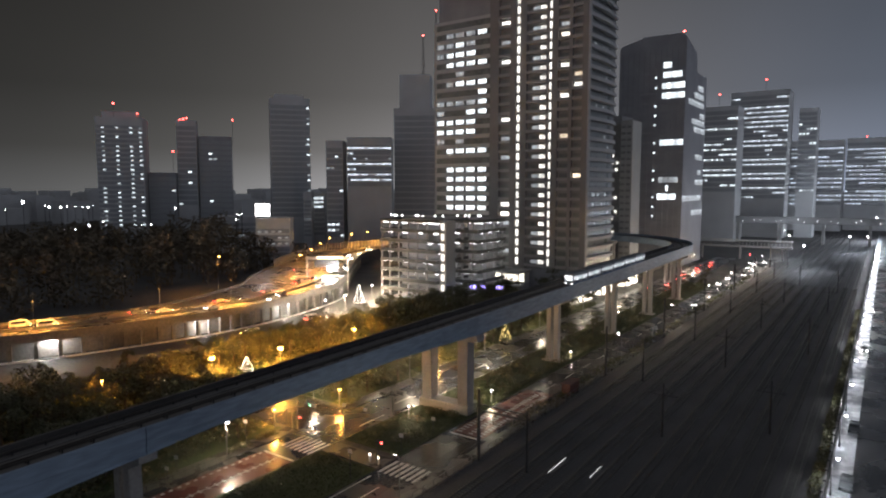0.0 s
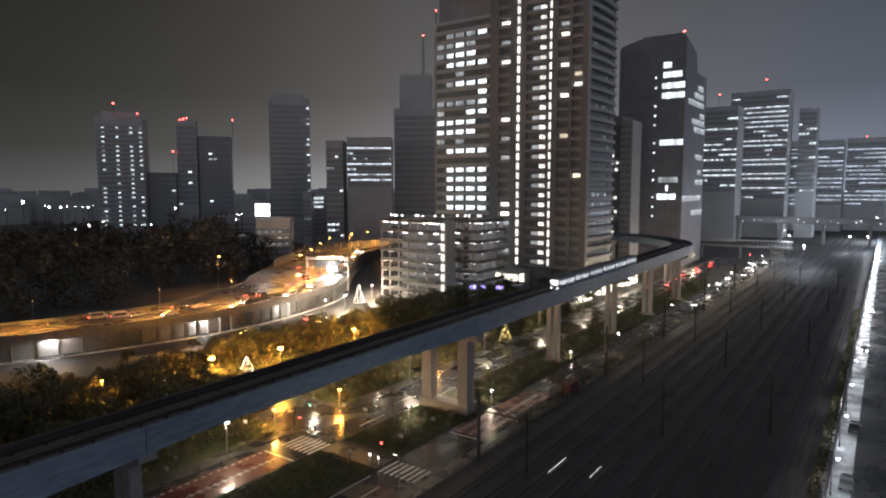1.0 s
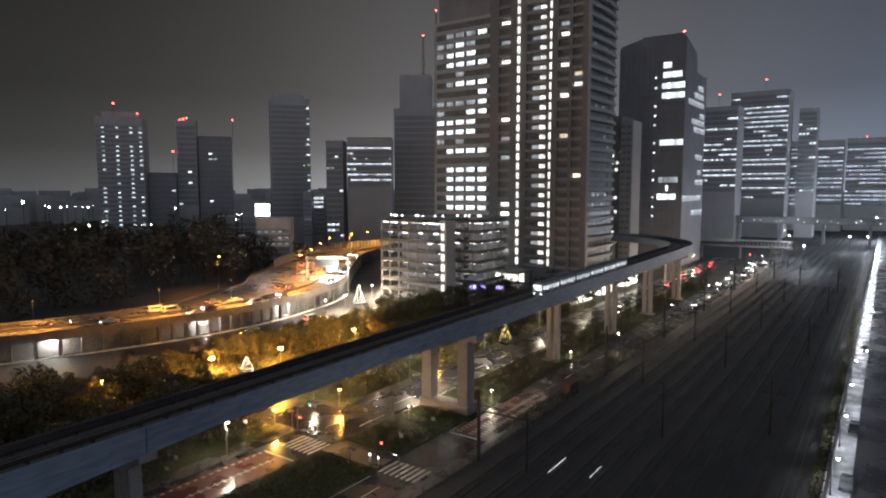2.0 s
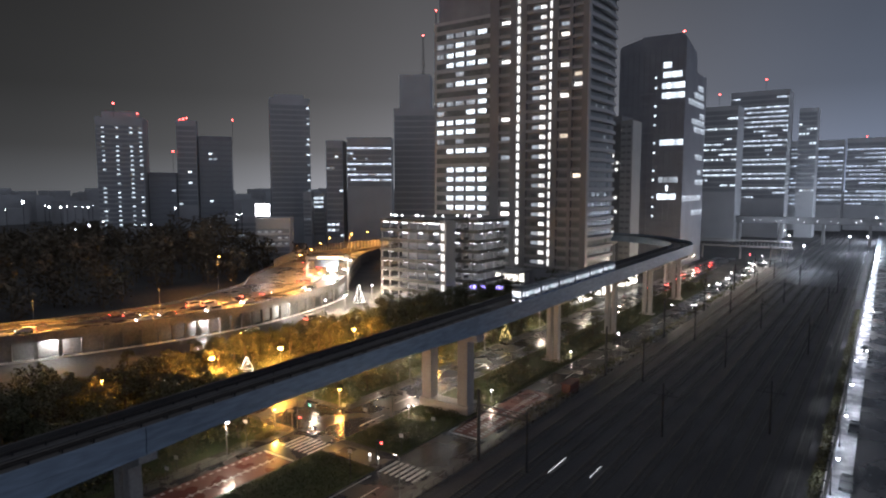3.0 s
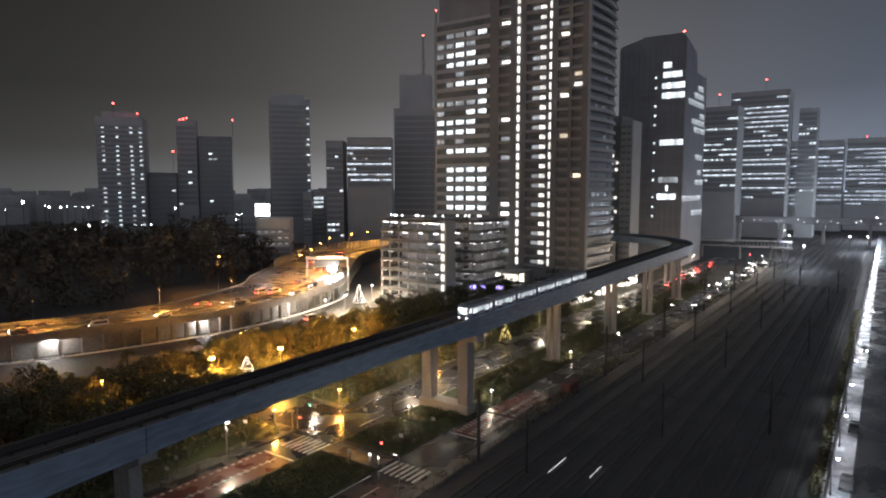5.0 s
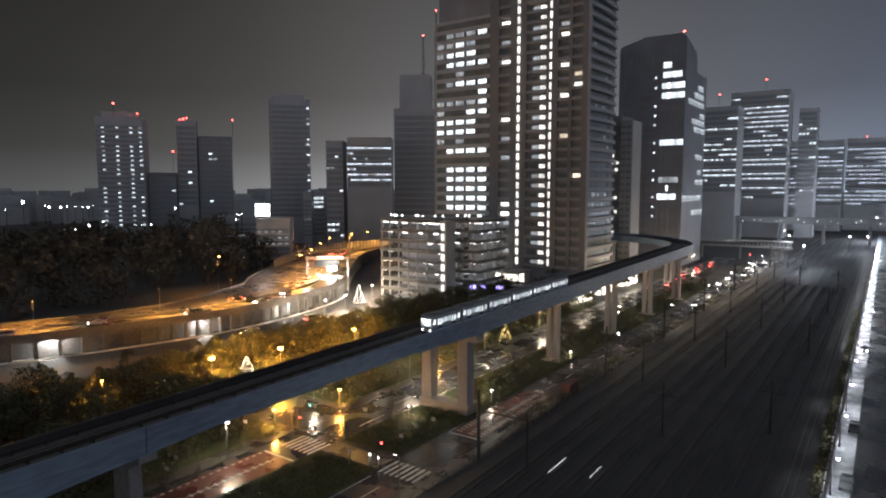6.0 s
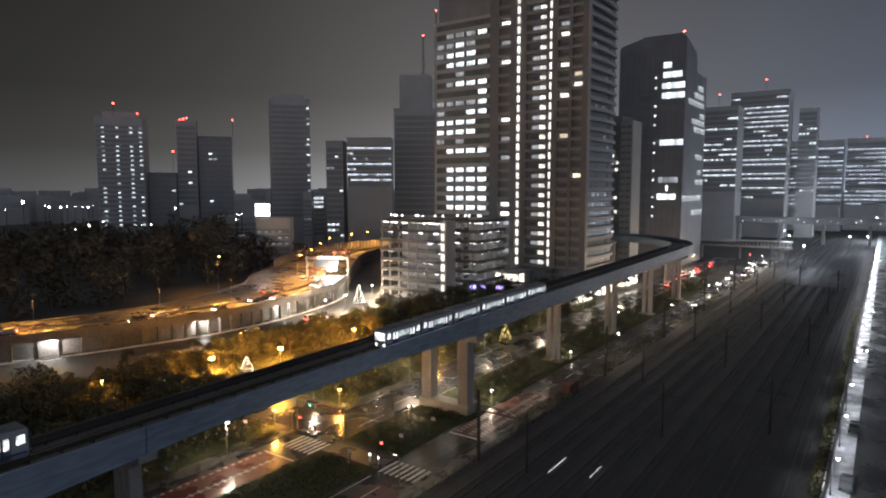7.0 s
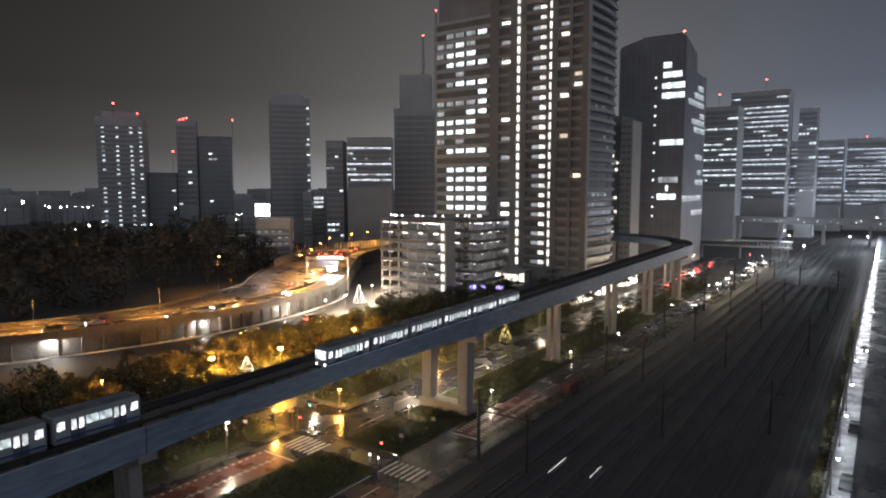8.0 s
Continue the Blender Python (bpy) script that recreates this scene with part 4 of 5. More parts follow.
def build_street_things():
    signal(-84.4, 73.9, 0, "red", 2.7)
    signal(-83.4, 74.2, 0, "green", 5.3, 4.2)
    signal(-62.0, 70.9, 0, "red", 4.1, 0.9)
    signal(-73.0, 88.0, 0, "none")
    signal(-72.4, 330, 0, "red")
    signal(-73.6, 318, 0, "red", 6.0)
    signal(-62.4, 382, 0, "red", 6.5)
    # slim dark poles, signs and bollards on the traffic islands
    for x, y, h in ((-72.7, 74.9, 7.0), (-72.9, 80.4, 4.6), (-62.7, 86.6, 3.2), (-62.2, 77.1, 3.4), (-84.1, 49.8, 2.4), (-62.2, 65.2, 5.0), (-61.9, 99, 3.0), (-52.6, 112, 5.0), (-85.2, 52, 3.0), (-84.4, 64, 5.0)):
        t = thing("sign_post", "slim dark post with a small plate on the traffic island", "sign post", pose(x, y, 0.1, 0, 0, 20), "sign posts")
        bm = bmesh.new()
        rod(bm, (0, 0, 0), (0, 0, h), 0.07, 0.055)
        part("post", bm, DARK_STEEL, t)
        part("plate", boxes((-0.35, 0.35, -0.1, -0.07, h - 0.9, h - 0.3, 0.01)), PALE_STEEL, t)
    for x, y in ((-64.1, 71.6), (-62.3, 71.4)):
        t = thing("bollard", "low white bollard lit at the crossing", "bollard", pose(x, y, 0.1), "bollards")
        bm = bmesh.new()
        rod(bm, (0, 0, 0), (0, 0, 1.0), 0.22, 0.18, n=12)
        part("post", bm, WHITE_CAR, t)
        bm = bmesh.new()
        rod(bm, (0, 0, 1.0), (0, 0, 1.25), 0.2, 0.16, n=12)
        part("lamp_head", bm, BOLLARD_LIGHT, t)
    # railings beside the red lanes
    post = mesh_of(boxes((-0.03, 0.03, -0.03, 0.03, 0, 0.9)), "post", DARK_STEEL)
    bar = mesh_of(boxes((-0.025, 0.025, 0, 2.0, 0.82, 0.88), (-0.02, 0.02, 0, 2.0, 0.42, 0.46)), "bar", DARK_STEEL)
    for x, y0, n in ((-53.3, 92, 16), (-61.7, 96, 8), (-83.05, 30, 15), (-83.05, 92, 30)):
        f = thing("guard_railing", "low dark steel railing along the kerb", "railing", pose(x, y0, 0.1), "kerb railings")
        for i in range(n):
            part("post", post, None, f).location = (0, i * 2.0, 0)
            part("bar", bar, None, f).location = (0, i * 2.0, 0)
    # added hut-shaped red block, standing in for a blurred reddish glow by the railway
    t = thing("track_hut", "small red hut-shaped block standing in for a reddish glow beside the fence", "hut", pose(-52.2, 121, 0.1))
    part("body", boxes((-0.9, 0.9, -2.4, 2.4, 0, 2.3, 0.04)), GLOW_RED, t)
    part("roof", boxes((-1.1, 1.1, -2.6, 2.6, 2.3, 2.45, 0.03)), GLOW_RED, t)
    part("door", boxes((-0.94, -0.89, -0.5, 0.5, 0.05, 2.0)), DARK_STEEL, t)
    # footbridge over the street
    f = thing("footbridge", "pale covered footbridge across the wet street", "footbridge", kind="structure")
    part("deck", boxes((-95, -44, 418, 422, 7.4, 8.2)), CONCRETE, f)
    part("canopy", boxes((-95, -44, 417.5, 422.5, 11.4, 11.8, 0.05)), PALE_STEEL, f)
    for x in (-94, -72, -49):
        part("column", boxes((x - 0.5, x + 0.5, 419.4, 420.6, 0, 7.4)), CONCRETE, f)
    for i in range(26):
        part("post", boxes((-94.5 + i * 2, -94.35 + i * 2, 418.1, 418.25, 8.2, 11.4)), PALE_STEEL, f)
    for x in (-80, -76, -71, -67):
        part("tube", boxes((x, x + 3, 419.6, 420.4, 11.2, 11.38)), TUBE, f)
    # road bridge far down the line
    b = thing("road_bridge", "dark road bridge across the railway with small lamps", "bridge", kind="structure")
    part("deck", boxes((-170, 260, 560, 574, 15.5, 19.5)), GREY_WALL, b)
    part("parapet", boxes((-170, 260, 559.6, 559.9, 19.0, 21)), GREY_WALL, b)
    for x in range(-160, 250, 30):
        part("pier", boxes((x, x + 2, 562, 572, -0.1, 15.5)), CONCRETE, b)
    bulb = bmesh.new()
    bmesh.ops.create_uvsphere(bulb, u_segments=8, v_segments=6, radius=0.22)
    bulb = mesh_of(bulb, "lamp_head", LED_SMALL)
    for i in range(16):
        part("lamp_head", bulb, None, b).location = (-95 + i * 7.5 + 2.4 * math.sin(i * 2.7), 559.3, 17.2 + 0.7 * (i % 3))


# ---- trees ----
def leaf_cloud(bm, rng, centre, spread, n, size):
    for _ in range(n):
        d = Vector((rng.gauss(0, 1), rng.gauss(0, 1), rng.gauss(0, 0.8)))
        d = d.normalized() * rng.random() ** 0.45
        c = Vector(centre) + Vector((d.x * spread[0], d.y * spread[1], d.z * spread[2]))
        q = Euler((rng.uniform(-1, 1), rng.uniform(-1, 1), rng.uniform(0, 6.3))).to_matrix()
        s = size * rng.uniform(0.6, 1.3)
        vs = [bm.verts.new(c + q @ Vector(p)) for p in ((-s, 0, 0), (0, -0.6 * s, 0.12 * s), (s, 0, 0), (0, 0.6 * s, 0.12 * s))]
        bm.faces.new(vs)


def make_tree(seed, h, r, label, leaves=LEAVES, n=60, leaf=0.32):
    rng = random.Random(seed)
    t = thing("tree", label, "tree", group="street trees")
    bm, crown = bmesh.new(), bmesh.new()
    lean = Vector((rng.uniform(-0.3, 0.3), rng.uniform(-0.3, 0.3), h * 0.5))
    rod(bm, (0, 0, -0.1), lean, 0.05 + h * 0.02, 0.03 + h * 0.012)
    rod(bm, lean, (lean.x * 1.4, lean.y * 1.4, h * 0.88), 0.03 + h * 0.012, 0.03)
    for k in range(9):
        a = k * 2.4 + rng.random()
        z0 = h * rng.uniform(0.32, 0.7)
        d = Vector((math.cos(a), math.sin(a), rng.uniform(0.35, 0.9)))
        tip = Vector((lean.x, lean.y, z0)) + d * r * rng.uniform(0.55, 0.85)
        rod(bm, (lean.x * z0 / h, lean.y * z0 / h, z0), tip, 0.06, 0.02, 5)
        leaf_cloud(crown, rng, tip, (r * 0.42, r * 0.42, r * 0.34), n, leaf)
    leaf_cloud(crown, rng, (lean.x, lean.y, h * 0.85), (r * 0.6, r * 0.6, h * 0.16), n * 2, leaf)
    part("trunk", bm, BARK, t)
    part("crown", crown, leaves, t)
    return t


def build_trees():
    label = "leafy street tree with a dark wet crown"
    kinds = [make_tree(k, h, r, label) for k, (h, r) in enumerate(((7.5, 2.6), (9, 3.2), (6, 2.2), (10.5, 3.6)))]
    places = []
    rng = random.Random(5)
    for y in range(96, 230, 9):
        places.append((-87.5 + rng.uniform(-0.8, 0.8), y + rng.uniform(-2, 2), 0.8))
    for _ in range(205):
        places.append((rng.uniform(-146, -91), rng.uniform(88, 225), rng.uniform(0.7, 1.0)))
    for _ in range(60):
        places.append((rng.uniform(-126, -88), rng.uniform(38, 72), rng.uniform(0.7, 1.0)))
    for _ in range(34):
        places.append((rng.uniform(-146, -113), rng.uniform(26, 88), rng.uniform(0.9, 1.25)))
    for y in range(108, 310, 6):
        places.append((-68.5 + rng.uniform(-4.5, 4.5), y + rng.uniform(-2, 2), rng.uniform(0.36, 0.6)))
    for y in range(205, 300, 14):
        places.append((-90 + rng.uniform(-1, 1), y, 0.8))
    for _ in range(16):
        places.append((rng.uniform(-150, -100), rng.uniform(205, 234) - 30, rng.uniform(0.6, 0.9)))
    lamps = [(-122.5, 84.3), (-117, 99.3), (-117, 124.7), (-125.5, 61.4)]
    for k, t in enumerate(kinds):
        t.matrix_basis = pose(-95 - 5 * k, 232 + 2 * k, 0)
    for i, (x, y, s) in enumerate(places):
        if any(abs(x - a - 4) < 6 and -12 < y - b < 2.5 for a, b in lamps) or any(abs(y - p) < 4 and -72 < x < -58 for p in PIERS):
            continue
        if x < -130:
            s *= 0.5
        m = pose(x, y, 0.1, 0, 0, rng.uniform(0, 360))
        copy_thing(kinds[i % 4], m @ Matrix.Diagonal((s, s, s, 1)))
    # low bushes that cover the ground of the park strip
    bm = bmesh.new()
    r5 = random.Random(31)
    for x0, x1, y0, y1, n in ((-146, -87, 88.5, 224, 6000), (-146, -88, 24, 72.5, 2300), (-146, -113, 72.5, 88.5, 420), (-53.0, -51.2, 96, 330, 300), (-73, -62.5, 112, 300, 420)):
        for _ in range(n):
            x, y = r5.uniform(x0, x1), r5.uniform(y0, y1)
            top = 0.7 + 0.9 * (0.5 + 0.5 * math.sin(x * 0.31 + 1.3 * math.sin(y * 0.17))) + 0.5 * r5.random()
            leaf_cloud(bm, r5, (x, y, top * 0.55), (1.1, 1.1, top * 0.5), 9, 0.34)
    tagged(part("bushes", bm, LEAVES), "low dark bushes covering the park strip", "bushes", kind="stuff")
    # rough grass and low shrubs on the islands of the junction
    bm, sh = bmesh.new(), bmesh.new()
    for _ in range(7000):
        x, y = r5.uniform(-73.4, -61.8), r5.choice((r5.uniform(44, 69.8), r5.uniform(76.2, 120)))
        leaf_cloud(bm, r5, (x, y, 0.2), (0.3, 0.3, 0.06), 1, 0.2)
    tagged(part("rough_grass", bm, GRASS), "rough wet grass tufts on the traffic islands", "grass", kind="stuff")
    for cx, cy, rx_, ry_, hh, n in ((-67.8, 94.2, 2.6, 1.2, 1.5, 420), (-64.3, 94.8, 1.6, 0.9, 1.3, 260), (-84.6, 62.8, 0.9, 3.0, 1.0, 300), (-70.5, 84.5, 1.6, 1.6, 0.9, 240), (-65.5, 81, 1.5, 2.2, 0.8, 260),
                                     (-64.8, 104, 1.2, 3.5, 1.3, 380), (-69.5, 108, 2.0, 2.4, 1.4, 380), (-84.8, 78 + 12, 0.9, 2.2, 1.3, 260)):
        leaf_cloud(sh, r5, (cx, cy, 0.1 + hh * 0.5), (rx_, ry_, hh * 0.55), n, 0.2)
    tagged(part("shrubs", sh, LEAVES), "small dark wet shrubs on the traffic islands", "shrubs", kind="stuff")
    # low hedges
    for x0, x1, y0, y1 in ((-85.9, -84.2, 66.8, 71), (-71.5, -67, 88.9, 90.5), (-85.6, -84.9, 30, 52), (-72.5, -71.8, 112, 200), (-63.2, -62.4, 112, 200), (-86.0, -85.2, 100, 220)):
        bm = bmesh.new()
        r2 = random.Random(x0 + y0)
        n = int(70 * (x1 - x0) * (y1 - y0)) if (y1 - y0) < 30 else int(36 * (x1 - x0) * (y1 - y0))
        for _ in range(n):
            leaf_cloud(bm, r2, (r2.uniform(x0, x1), r2.uniform(y0, y1), 0.15 + 0.75 * r2.random()), (0.1, 0.1, 0.1), 1, 0.17)
        tagged(part("hedge", bm, LEAVES), "low clipped hedge beside the wet street", "hedge", kind="stuff")
    # the dark park beyond the expressway
    bm = bmesh.new()
    r3 = random.Random(11)
    for _ in range(620):
        x, y = r3.uniform(-520, -226), r3.uniform(-60, 300)
        if y > 230 and x > -330 or x > -240 + 0.0 * y and y > 150:
            continue
        h = r3.uniform(13, 21)
        if x > -345:
            h = r3.uniform(17, 24)
            if 1.36 < -x / max(y, 1) < 1.62:
                h += 6
        if x > -250:
            h *= 0.7
        rod(bm, (x, y, -0.2), (x, y, h * 0.6), 0.35, 0.15, 5)
        for k in range(9):
            leaf_cloud(bm, r3, (x + r3.uniform(-3.4, 3.4), y + r3.uniform(-3.4, 3.4), h * (0.1 + 0.8 * k / 8)), (3.4, 3.4, 2.6), 14 if k > 3 else 9, 1.1)
    tagged(part("park_wood", bm, HAZE_LEAVES), "dark wooded park beyond the expressway", "wood", kind="stuff")


def lit_tree(x, y, h, r, n, light, label):
    """A tree hung with small lights."""
    rng = random.Random(h * 7 + x)
    t = thing("illuminated_tree", label, "tree", pose(x, y, 0.1), "trees with lights")
    bm = bmesh.new()
    rod(bm, (0, 0, 0), (0, 0, h), 0.14, 0.03)
    part("trunk", bm, BARK, t)
    bm = bmesh.new()
    for k in range(14):
        z = h * (0.18 + 0.8 * k / 14)
        leaf_cloud(bm, rng, (0, 0, z), (r * (1.05 - k / 14), r * (1.05 - k / 14), h * 0.06), 34, 0.22)
    part("crown", bm, LEAVES, t)
    bm = bmesh.new()
    for _ in range(n):
        k = rng.random() ** 1.3
        a = rng.uniform(0, 6.283)
        rr = r * (1.08 - k)
        bmesh.ops.create_icosphere(bm, subdivisions=1, radius=0.075, matrix=pose(rr * math.cos(a), rr * math.sin(a), h * (0.16 + 0.84 * k)))
    tagged(part("string_lights", bm, light, t, "small string lights"), kind="stuff")


def build_lit_trees():
    lit_tree(-119.8, 91.6, 3.6, 1.5, 90, FAIRY, "small conical tree wrapped in white string lights")
    lit_tree(-119.5, 71.2, 3.4, 0.7, 40, FAIRY, "slim tree wrapped in white string lights")
    lit_tree(-83.0 - 1.5, 150.7, 5.4, 1.6, 90, FAIRY_YELLOW, "tree glowing with yellow string lights")
    lit_tree(-156.5, 170, 7.5, 2.0, 230, FAIRY, "tall conical tree wrapped in white string lights")
    for x, y in ((-128, 203), (-124.5, 205), (-118, 206)):
        t = thing("planter_light", "low planter with purple lights before the tower", "planter", pose(x, y, 0.0), "purple planters")
        part("planter", boxes((-1.4, 1.4, -0.6, 0.6, 0, 6.2, 0.05)), DARK_WALL, t)
        part("light_band", boxes((-1.3, 1.3, -0.64, -0.6, 5.0, 5.9)), PURPLE, t)


# ---- buildings ----
def panes(b, bw, bh, material, spots, depth=0.08, side=False):
    """Window panes of one size: spots of x, z on the front (side: y, z on the railway face at x = side)."""
    w2 = bw / 2
    shape = (0, depth, -w2, w2, 0, bh) if side else (-w2, w2, -depth, 0, 0, bh)
    me = mesh_of(boxes(shape), "window", material)
    for a, z in spots:
        part("window", me, None, b).location = (side, a, z) if side else (a, 0, z)


def build_tower():
    W, D, FH, Z0, N = 44.1, 31.0, 3.97, 10.1, 32
    b = thing("apartment_tower", "tall brown tiled apartment tower with balconies and lit stair windows", "building", pose(-141.6, 237, 0), "city buildings")
    top = Z0 + N * FH
    part("wall", boxes((0.6, W - 0.6, 1.6, D, 0, top + 3)), BROWN_TILE, b, "brown tiled wall")
    part("plinth", boxes((-0.5, W + 0.5, 0.2, D + 0.4, 0, Z0 - 0.8)), DARK_WALL, b, "dark stone base")
    part("roof", boxes((4, W - 4, 5, D - 4, top + 3, top + 8)), GREY_WALL, b)
    for x0, x1 in ((0, 4.4), (9.9, 12.6), (15.0, 17.4), (26.3, 27.6), (29.0, 31.4), (36.2, 37.6), (41.8, W)):
        part("pilaster", boxes((x0, x1, 0, 1.62, Z0 - 0.8, top + 1.5)), BROWN_TILE, b, "brown tiled pier")
    bays = ((4.4, 9.9), (17.4, 26.3), (31.4, 36.2), (37.6, 41.8))
    pieces = []
    for x0, x1 in bays:
        f = 0.05 if x1 - x0 > 8 else 0.15
        pieces += [("floor_slab", mesh_of(boxes((x0, x1, f, 1.6, 0, 0.32)), "floor_slab", BROWN_BAND)),
                   ("balcony_rail", mesh_of(boxes((x0, x1, f + 0.02, f + 0.12, 0.32, 1.25)), "balcony_rail", BROWN_BAND)),
                   ("window_band", mesh_of(boxes((x0 + 0.5, x1 - 0.5, 1.52, 1.58, 1.0, 3.0)), "window_band", OFFICE_GLASS))]
    # railway side: long pale balconies, bowed outward
    bm = bmesh.new()
    pts = [(W - 0.2, 1.0)] + [(W + 1.9 * math.sin(math.pi * (0.12 + 0.76 * k / 10)), 1.0 + (D - 2) * k / 10) for k in range(11)] + [(W - 0.2, D - 1)]
    lo, hi = [bm.verts.new((x, y, -0.1)) for x, y in pts], [bm.verts.new((x, y, 1.3)) for x, y in pts]
    for k in range(len(pts)):
        j = (k + 1) % len(pts)
        bm.faces.new((lo[k], lo[j], hi[j], hi[k]))
    bm.faces.new(lo[::-1]), bm.faces.new(hi)
    bmesh.ops.recalc_face_normals(bm, faces=bm.faces)
    side = mesh_of(bm, "balcony", BANDS)
    glass = mesh_of(boxes((W - 0.58, W - 0.5, 3, D - 2, 1.5, 3.5)), "side_window_band", OFFICE_GLASS)
    for i in range(N):
        z = Z0 + i * FH
        for name, me in (*pieces, ("balcony", side), ("side_window_band", glass)):
            part(name, me, None, b).location = (0, 0, z)
    part("corner_pier", boxes((W - 0.3, W + 0.5, 0.2, 2.4, Z0, top)), BANDS, b, "pale corner pier")
    rng = random.Random(3)
    rows = [Z0 + 0.9 + FH * i for i in range(N)]
    panes(b, 1.15, 2.7, WIN_WHITE, [(13.8, z) for z in rows], 0.0 + 0.1)
    panes(b, 0.85, 2.7, WIN_WHITE, [(28.3, z) for z in rows], 0.1)
    lampme = mesh_of(boxes((23.1, 25.7, 1.38, 1.5, 1.4, 2.9)), "window", WIN_WHITE)
    dimme = mesh_of(boxes((19.6, 22.9, 1.4, 1.5, 1.4, 2.8)), "window", WIN_DIM)
    for i in range(N):
        part("window", lampme, None, b).location = (0, 0, Z0 + i * FH)
        if i % 3 != 1:
            part("window", dimme, None, b).location = (0, 0, Z0 + i * FH)
    for lo_, hi_, p in ((5.2, 9.2, 0.36), (32.2, 35.6, 0.34), (38.2, 41.2, 0.08)):
        for m_, q in ((WIN_WHITE, 0.45), (WIN_WARM, 0.3), (WIN_DIM, 0.25)):
            me = mesh_of(boxes((lo_, hi_, 1.36, 1.5, 1.1, 2.9)), "window", m_)
            for i in range(N):
                if rng.random() < p * q * 1.25:
                    part("window", me, None, b).location = (0, 0, Z0 + i * FH)
    panes(b, 0.8, 0.9, WIN_COOL, [(3.4, Z0 + 1.3 + FH * i) for i in (17, 21, 24, 26, 28)], 0.05, side=W + 0.52 - 0.9)
    panes(b, 1.6, 1.3, WIN_DIM, [(rng.uniform(8, 26), Z0 + 1.7 + FH * rng.randrange(4, 24)) for _ in range(16)], 0.05, side=W - 0.48)
    # entrance hall before the tower
    h = thing("entrance_hall", "brightly lit glazed entrance hall at the tower's foot", "building", pose(-137, 222, 0), "city buildings")
    part("roof", boxes((-1, 18, -0.5, 12, 8.6, 9.4)), GREY_WALL, h)
    part("base", boxes((0, 17, 0.5, 12, 0, 4.2)), DARK_WALL, h)
    part("back_wall", boxes((0, 17, 8, 12, 4.2, 8.6)), PALE_WALL, h)
    for i in range(7):
        part("mullion", boxes((i * 2.8, i * 2.8 + 0.25, 0.6, 0.9, 4.2, 8.6)), DARK_STEEL, h)
    for i in range(6):
        part("lit_panel", boxes((i * 2.8 + 0.5, i * 2.8 + 2.4, 7.8, 7.95, 4.7, 8.1)), SHOP_LIGHT, h)
    part("canopy", boxes((-2, 20, -2.5, 1, 4.2, 4.6)), PALE_WALL, h)


def build_office():
    W, D, FH, Z0 = 42.0, 38.0, 4.62, 31.8
    b = thing("office_tower", "grey glass office tower with rows of bright white windows", "building", pose(-187.9, 262, 0), "city buildings")
    part("wall", boxes((0, W, 0.25, D, 0, 124)), HAZE_WALL, b)
    part("crown", boxes((1.5, W, 1, D - 1, 124, 136)), DARK_WALL, b, "dark plant floors")
    band = mesh_of(boxes((0.5, W, 0.1, 0.3, 0.2, 2.9)), "window_band", OFFICE_GLASS)
    sill = mesh_of(boxes((0.1, W, 0.0, 0.3, -0.7, 0.15)), "spandrel", HAZE_WALL)
    for i in range(-6, 20):
        part("window_band", band, None, b).location = (0, 0, Z0 + i * FH)
        part("spandrel", sill, None, b).location = (0, 0, Z0 + i * FH)
    # five bays of windows, from the lowest row up: b bright, d dim
    lit = (".bbbb", ".bbbb", ".bbbb", ".bbbb", ".bbbb", ".....", ".bbbb", "d.d..", "bbbb.", "bbbb.", "d..bb", "dddd b"[:4] + "b", "....b", ".dbbb", "..d..", ".bbbb", "dbbb.", "ddbd.", ".dddb")
    bays = ((0.9, 5.0), (6.6, 10.6), (12.0, 16.8), (18.2, 23.2), (24.8, 29.6))
    meshes = {}
    for k, (x0, x1) in enumerate(bays):
        n = 4
        w = (x1 - x0) / n
        for key, m_ in (("b", WIN_COOL_BRIGHT), ("d", WIN_DIM)):
            meshes[k, key] = mesh_of(boxes((0.16, w - 0.16, 0.02, 0.12, 0.6, 2.75)), "window", m_)
        for i, row in enumerate(lit):
            if row[k] in "bd":
                for j in range(n):
                    part("window", meshes[k, row[k]], None, b).location = (x0 + j * w, 0, Z0 + i * FH)
    part("corner_strip", boxes((-0.6, 0.15, -0.2, 0.6, 0, 124)), PALE_WALL, b)


